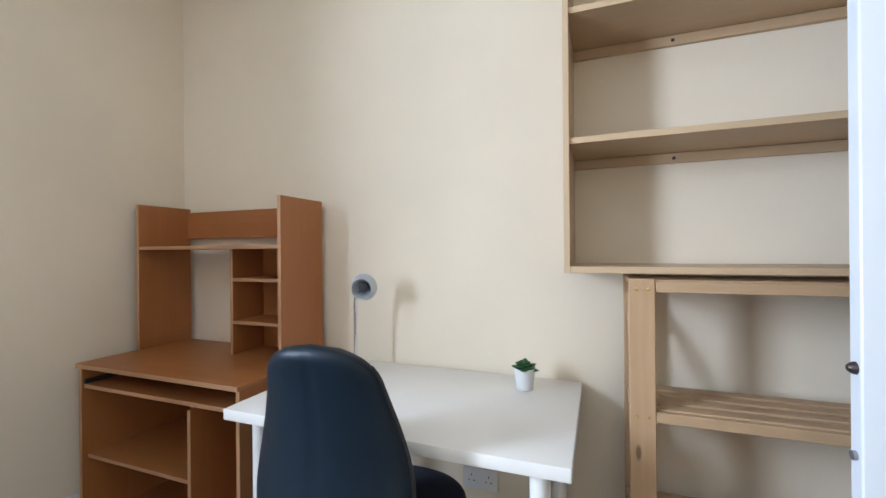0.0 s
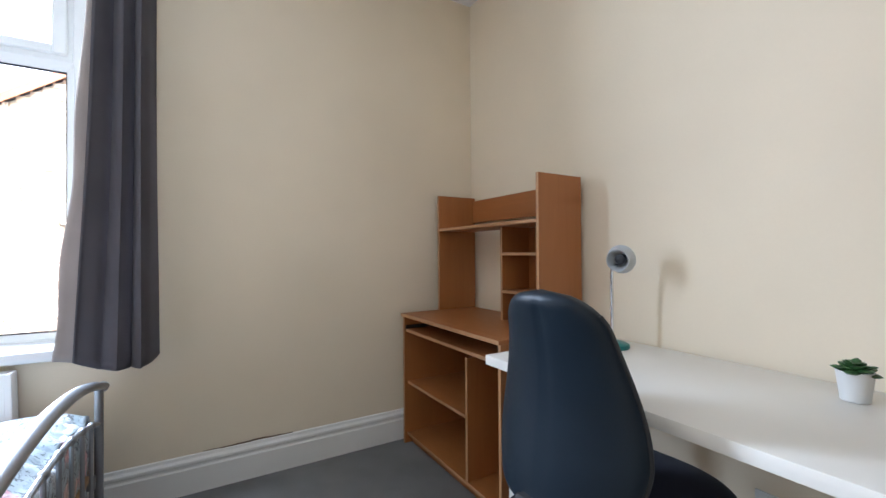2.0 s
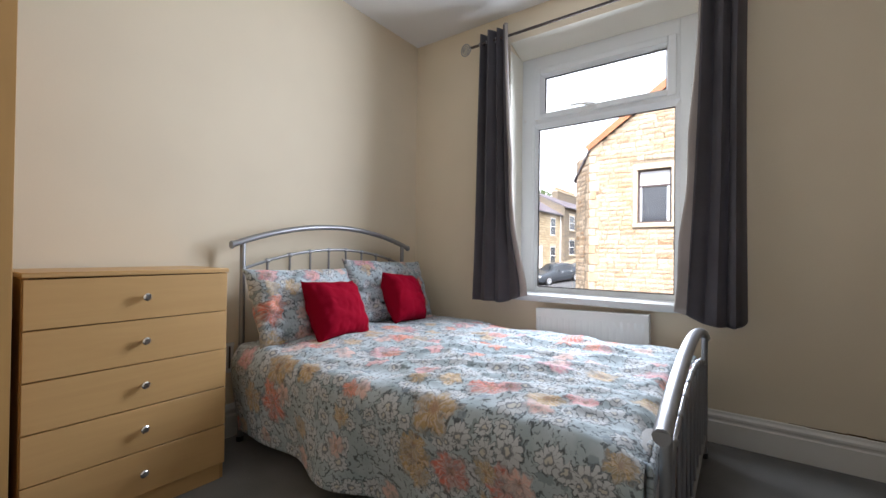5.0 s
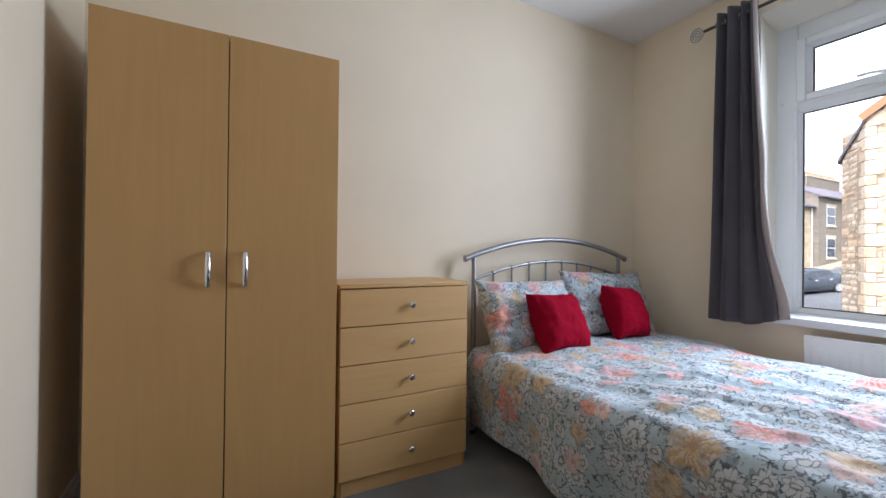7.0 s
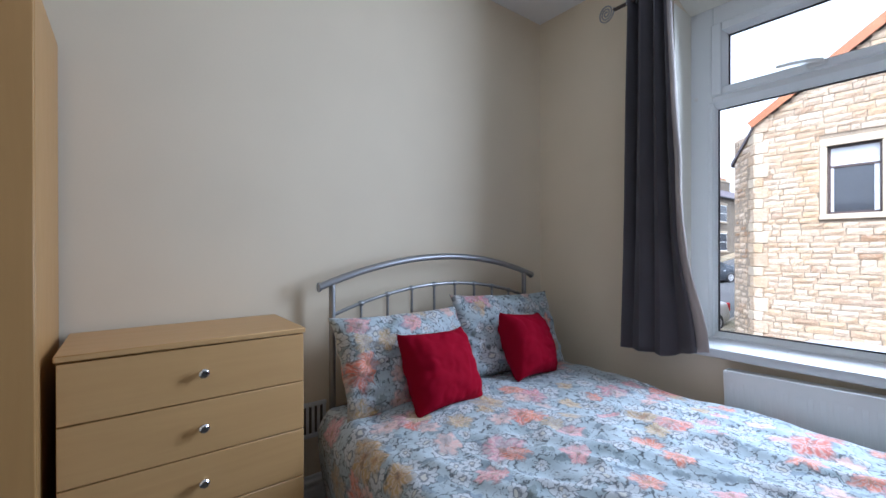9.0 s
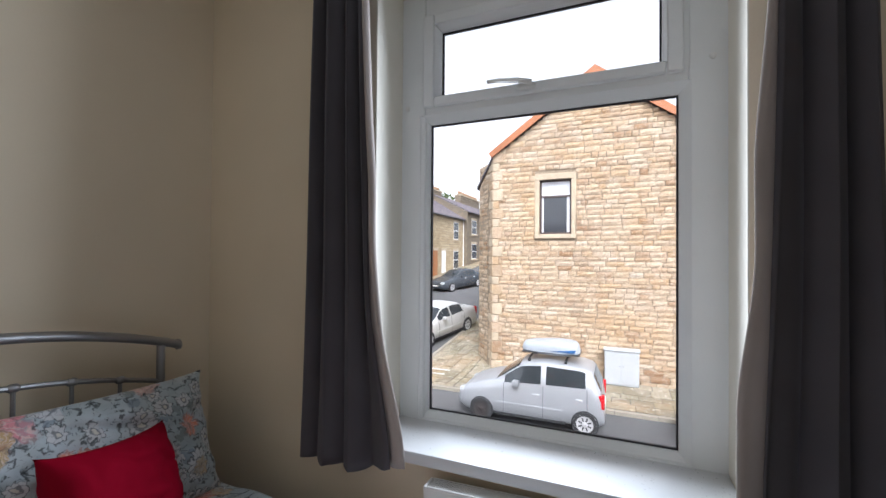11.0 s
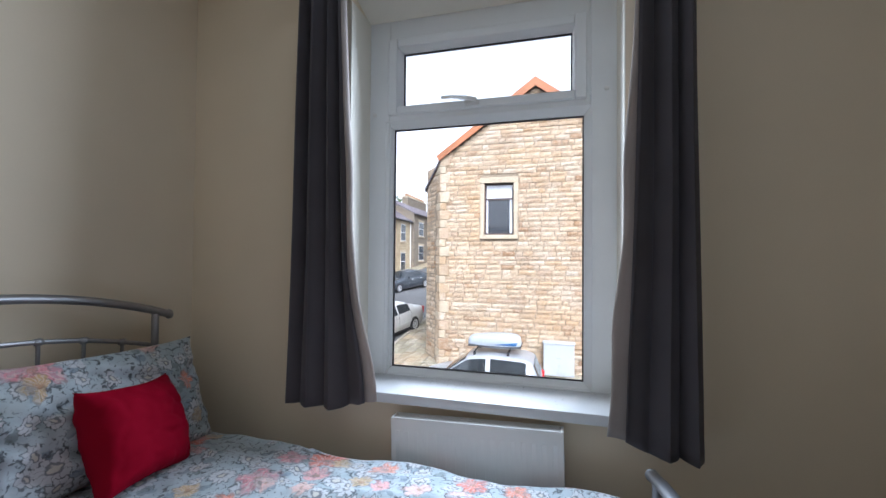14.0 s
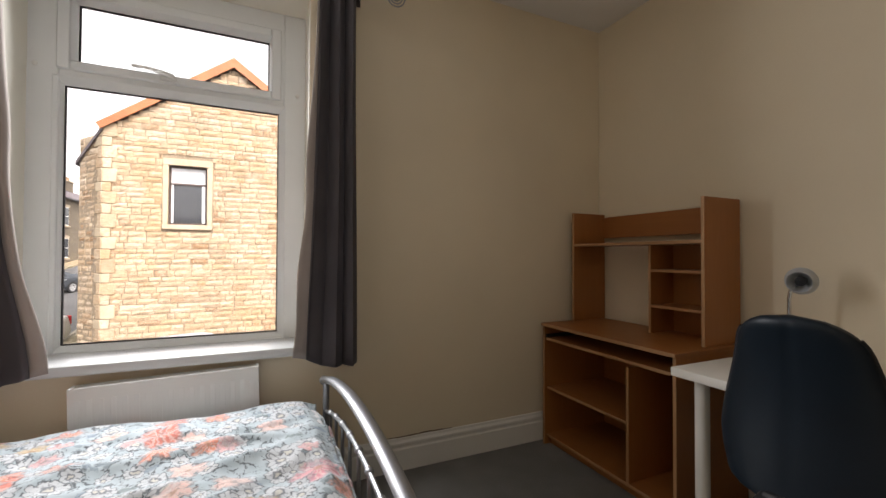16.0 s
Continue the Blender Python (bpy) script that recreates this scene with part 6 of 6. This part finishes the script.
def flags(x0, x1, y0, y1, along, count):
    """Rows of flags of uneven length, each row of its own width."""
    made = 0
    a = (x0 if along == "y" else y0)
    stop = (x1 if along == "y" else y1)
    while a < stop - 0.2 and made < count:
        w = min(random.uniform(0.34, 0.55), stop - a)
        b, bstop = (y0, y1) if along == "y" else (x0, x1)
        while b < bstop - 0.2 and made < count:
            ln = min(random.uniform(0.38, 0.85), bstop - b)
            h = 0.10 + random.uniform(-0.006, 0.006)
            g = 0.010
            r = (a + g, a + w - g, b + g, b + ln - g) if along == "y" else (b + g, b + ln - g, a + g, a + w - g)
            part("flagstone", sloped(*r, 0.02, h), FLAG, pave, smooth=False)
            made += 1
            b += ln
        a += w


flags(-13.05, KX - 0.16, -3.0, 6.5, "y", 150)
flags(-30.0, KX - 0.16, KY + 0.16, -3.015, "x", 200)
flags(-14.3, -13.065, -3.0, -2.3, "y", 12)


random.seed(23)


def stone_mesh(seed):
    """A rock-faced block of unit size: bevelled, its face bulged and uneven."""
    rnd = random.Random(seed)
    bm = bmesh.new()
    n, m = 5, 3
    g = [[None] * m for _ in range(n)]
    for i in range(n):
        for j in range(m):
            edge = i in (0, n - 1) or j in (0, m - 1)
            xx = 0.0 if edge else 0.014 + rnd.uniform(-0.009, 0.012)
            g[i][j] = bm.verts.new((xx, i / (n - 1) - 0.5 + rnd.uniform(-0.03, 0.03), j / (m - 1) - 0.5 + rnd.uniform(-0.055, 0.055)))
    for i in range(n - 1):
        for j in range(m - 1):
            bm.faces.new((g[i][j], g[i + 1][j], g[i + 1][j + 1], g[i][j + 1]))
    rim = [g[i][0] for i in range(n)] + [g[n - 1][j] for j in range(1, m)] + [g[i][m - 1] for i in range(n - 2, -1, -1)] + [g[0][j] for j in range(m - 2, 0, -1)]
    back = [bm.verts.new((-0.05, v.co.y, v.co.z)) for v in rim]
    for k in range(len(rim)):
        bm.faces.new((rim[k], back[k], back[(k + 1) % len(rim)], rim[(k + 1) % len(rim)]))
    me = bpy.data.meshes.new("stone")
    bmesh.ops.recalc_face_normals(bm, faces=bm.faces)
    bm.to_mesh(me)
    bm.free()
    me.materials.append(STONE)
    return me


STONES = [stone_mesh(k) for k in range(8)]
single = []
joined_v, joined_f = [], []


def lay(origin, direction, normal, length, z0, z1, limits, holes):
    """Courses of blocks along a wall; limits(z) gives the ends of each course."""
    z = z0
    while z < z1:
        h = random.choice((0.145, 0.165, 0.175, 0.185, 0.205))
        a, stop = limits(z + h * 0.5)
        a += random.uniform(-0.25, 0.0)
        lo = limits(z + h * 0.5)[0]
        while a < stop - 0.05:
            ln = random.choice((random.uniform(0.20, 0.36), random.uniform(0.34, 0.68), random.uniform(0.40, 0.60)))
            b = min(a + ln, stop)
            s0, s1 = max(a, lo), b
            cut = [(s0, s1)]
            for p0, p1, q0, q1 in holes:
                if z + h > q0 + 0.02 and z < q1 - 0.02:
                    nxt = []
                    for c0, c1 in cut:
                        if c1 <= p0 or c0 >= p1:
                            nxt.append((c0, c1))
                        else:
                            if c0 < p0:
                                nxt.append((c0, p0))
                            if c1 > p1:
                                nxt.append((p1, c1))
                    cut = nxt
            for c0, c1 in cut:
                if c1 - c0 > 0.06:
                    single.append((origin, direction, normal, (c0 + c1) / 2, z + h / 2, c1 - c0 - 0.026, h - 0.016))
            a = b
        z += h


def gable_limits(z):
    if z < GZE:
        return GYL + 0.20, GYR
    k = (z - GZE) / (GZA - GZE)
    return lerp(GYL, GAPEX, k) + 0.02, lerp(GYR, GAPEX, k) - 0.02


holes = [(a - SUR, b + SUR, c - SUR, d + SUR + 0.06) for a, b, c, d in WINS]
lay(Vector((GX, 0, 0)), Vector((0, 1, 0)), Vector((1, 0, 0)), 0, ZP + 0.02, GZA - 0.15, gable_limits, holes)
lay(sp0, spd, spn, 0, ZP + 0.02, 4.75, lambda z: (0.0, (sp1 - sp0).length - 0.20), [])
single.sort(key=lambda s: abs(s[4] - 1.6) + abs((s[0] + s[1] * s[3]).y - 0.3))
for i, (o, d, nrm, s, z, ln, h) in enumerate(single):
    basis = Matrix((nrm, d, Vector((0, 0, 1)))).transposed().to_4x4()
    proud = random.uniform(-0.012, 0.012)
    m = Matrix.Translation(o + d * s + nrm * proud + Vector((0, 0, z))) @ basis @ Matrix.Diagonal((1, ln, h, 1))
    me = STONES[i % 8]
    if i < 300:
        ob = new("stone", me)
        ob.parent = gable
        ob.matrix_parent_inverse = pose(-hx, -hy, -hz)
        ob.matrix_basis = m
    else:
        base = len(joined_v)
        joined_v += [tuple(m @ v.co) for v in me.vertices]
        joined_f += [tuple(base + q for q in p.vertices) for p in me.polygons]
me = bpy.data.meshes.new("outer_stones")
me.from_pydata(joined_v, [], joined_f)
me.materials.append(STONE_J)
ob = new("outer_stones", me)
ob.parent = gable
ob.matrix_parent_inverse = pose(-hx, -hy, -hz)
tagged(ob, "weathered buff sandstone blocks", kind="stuff")
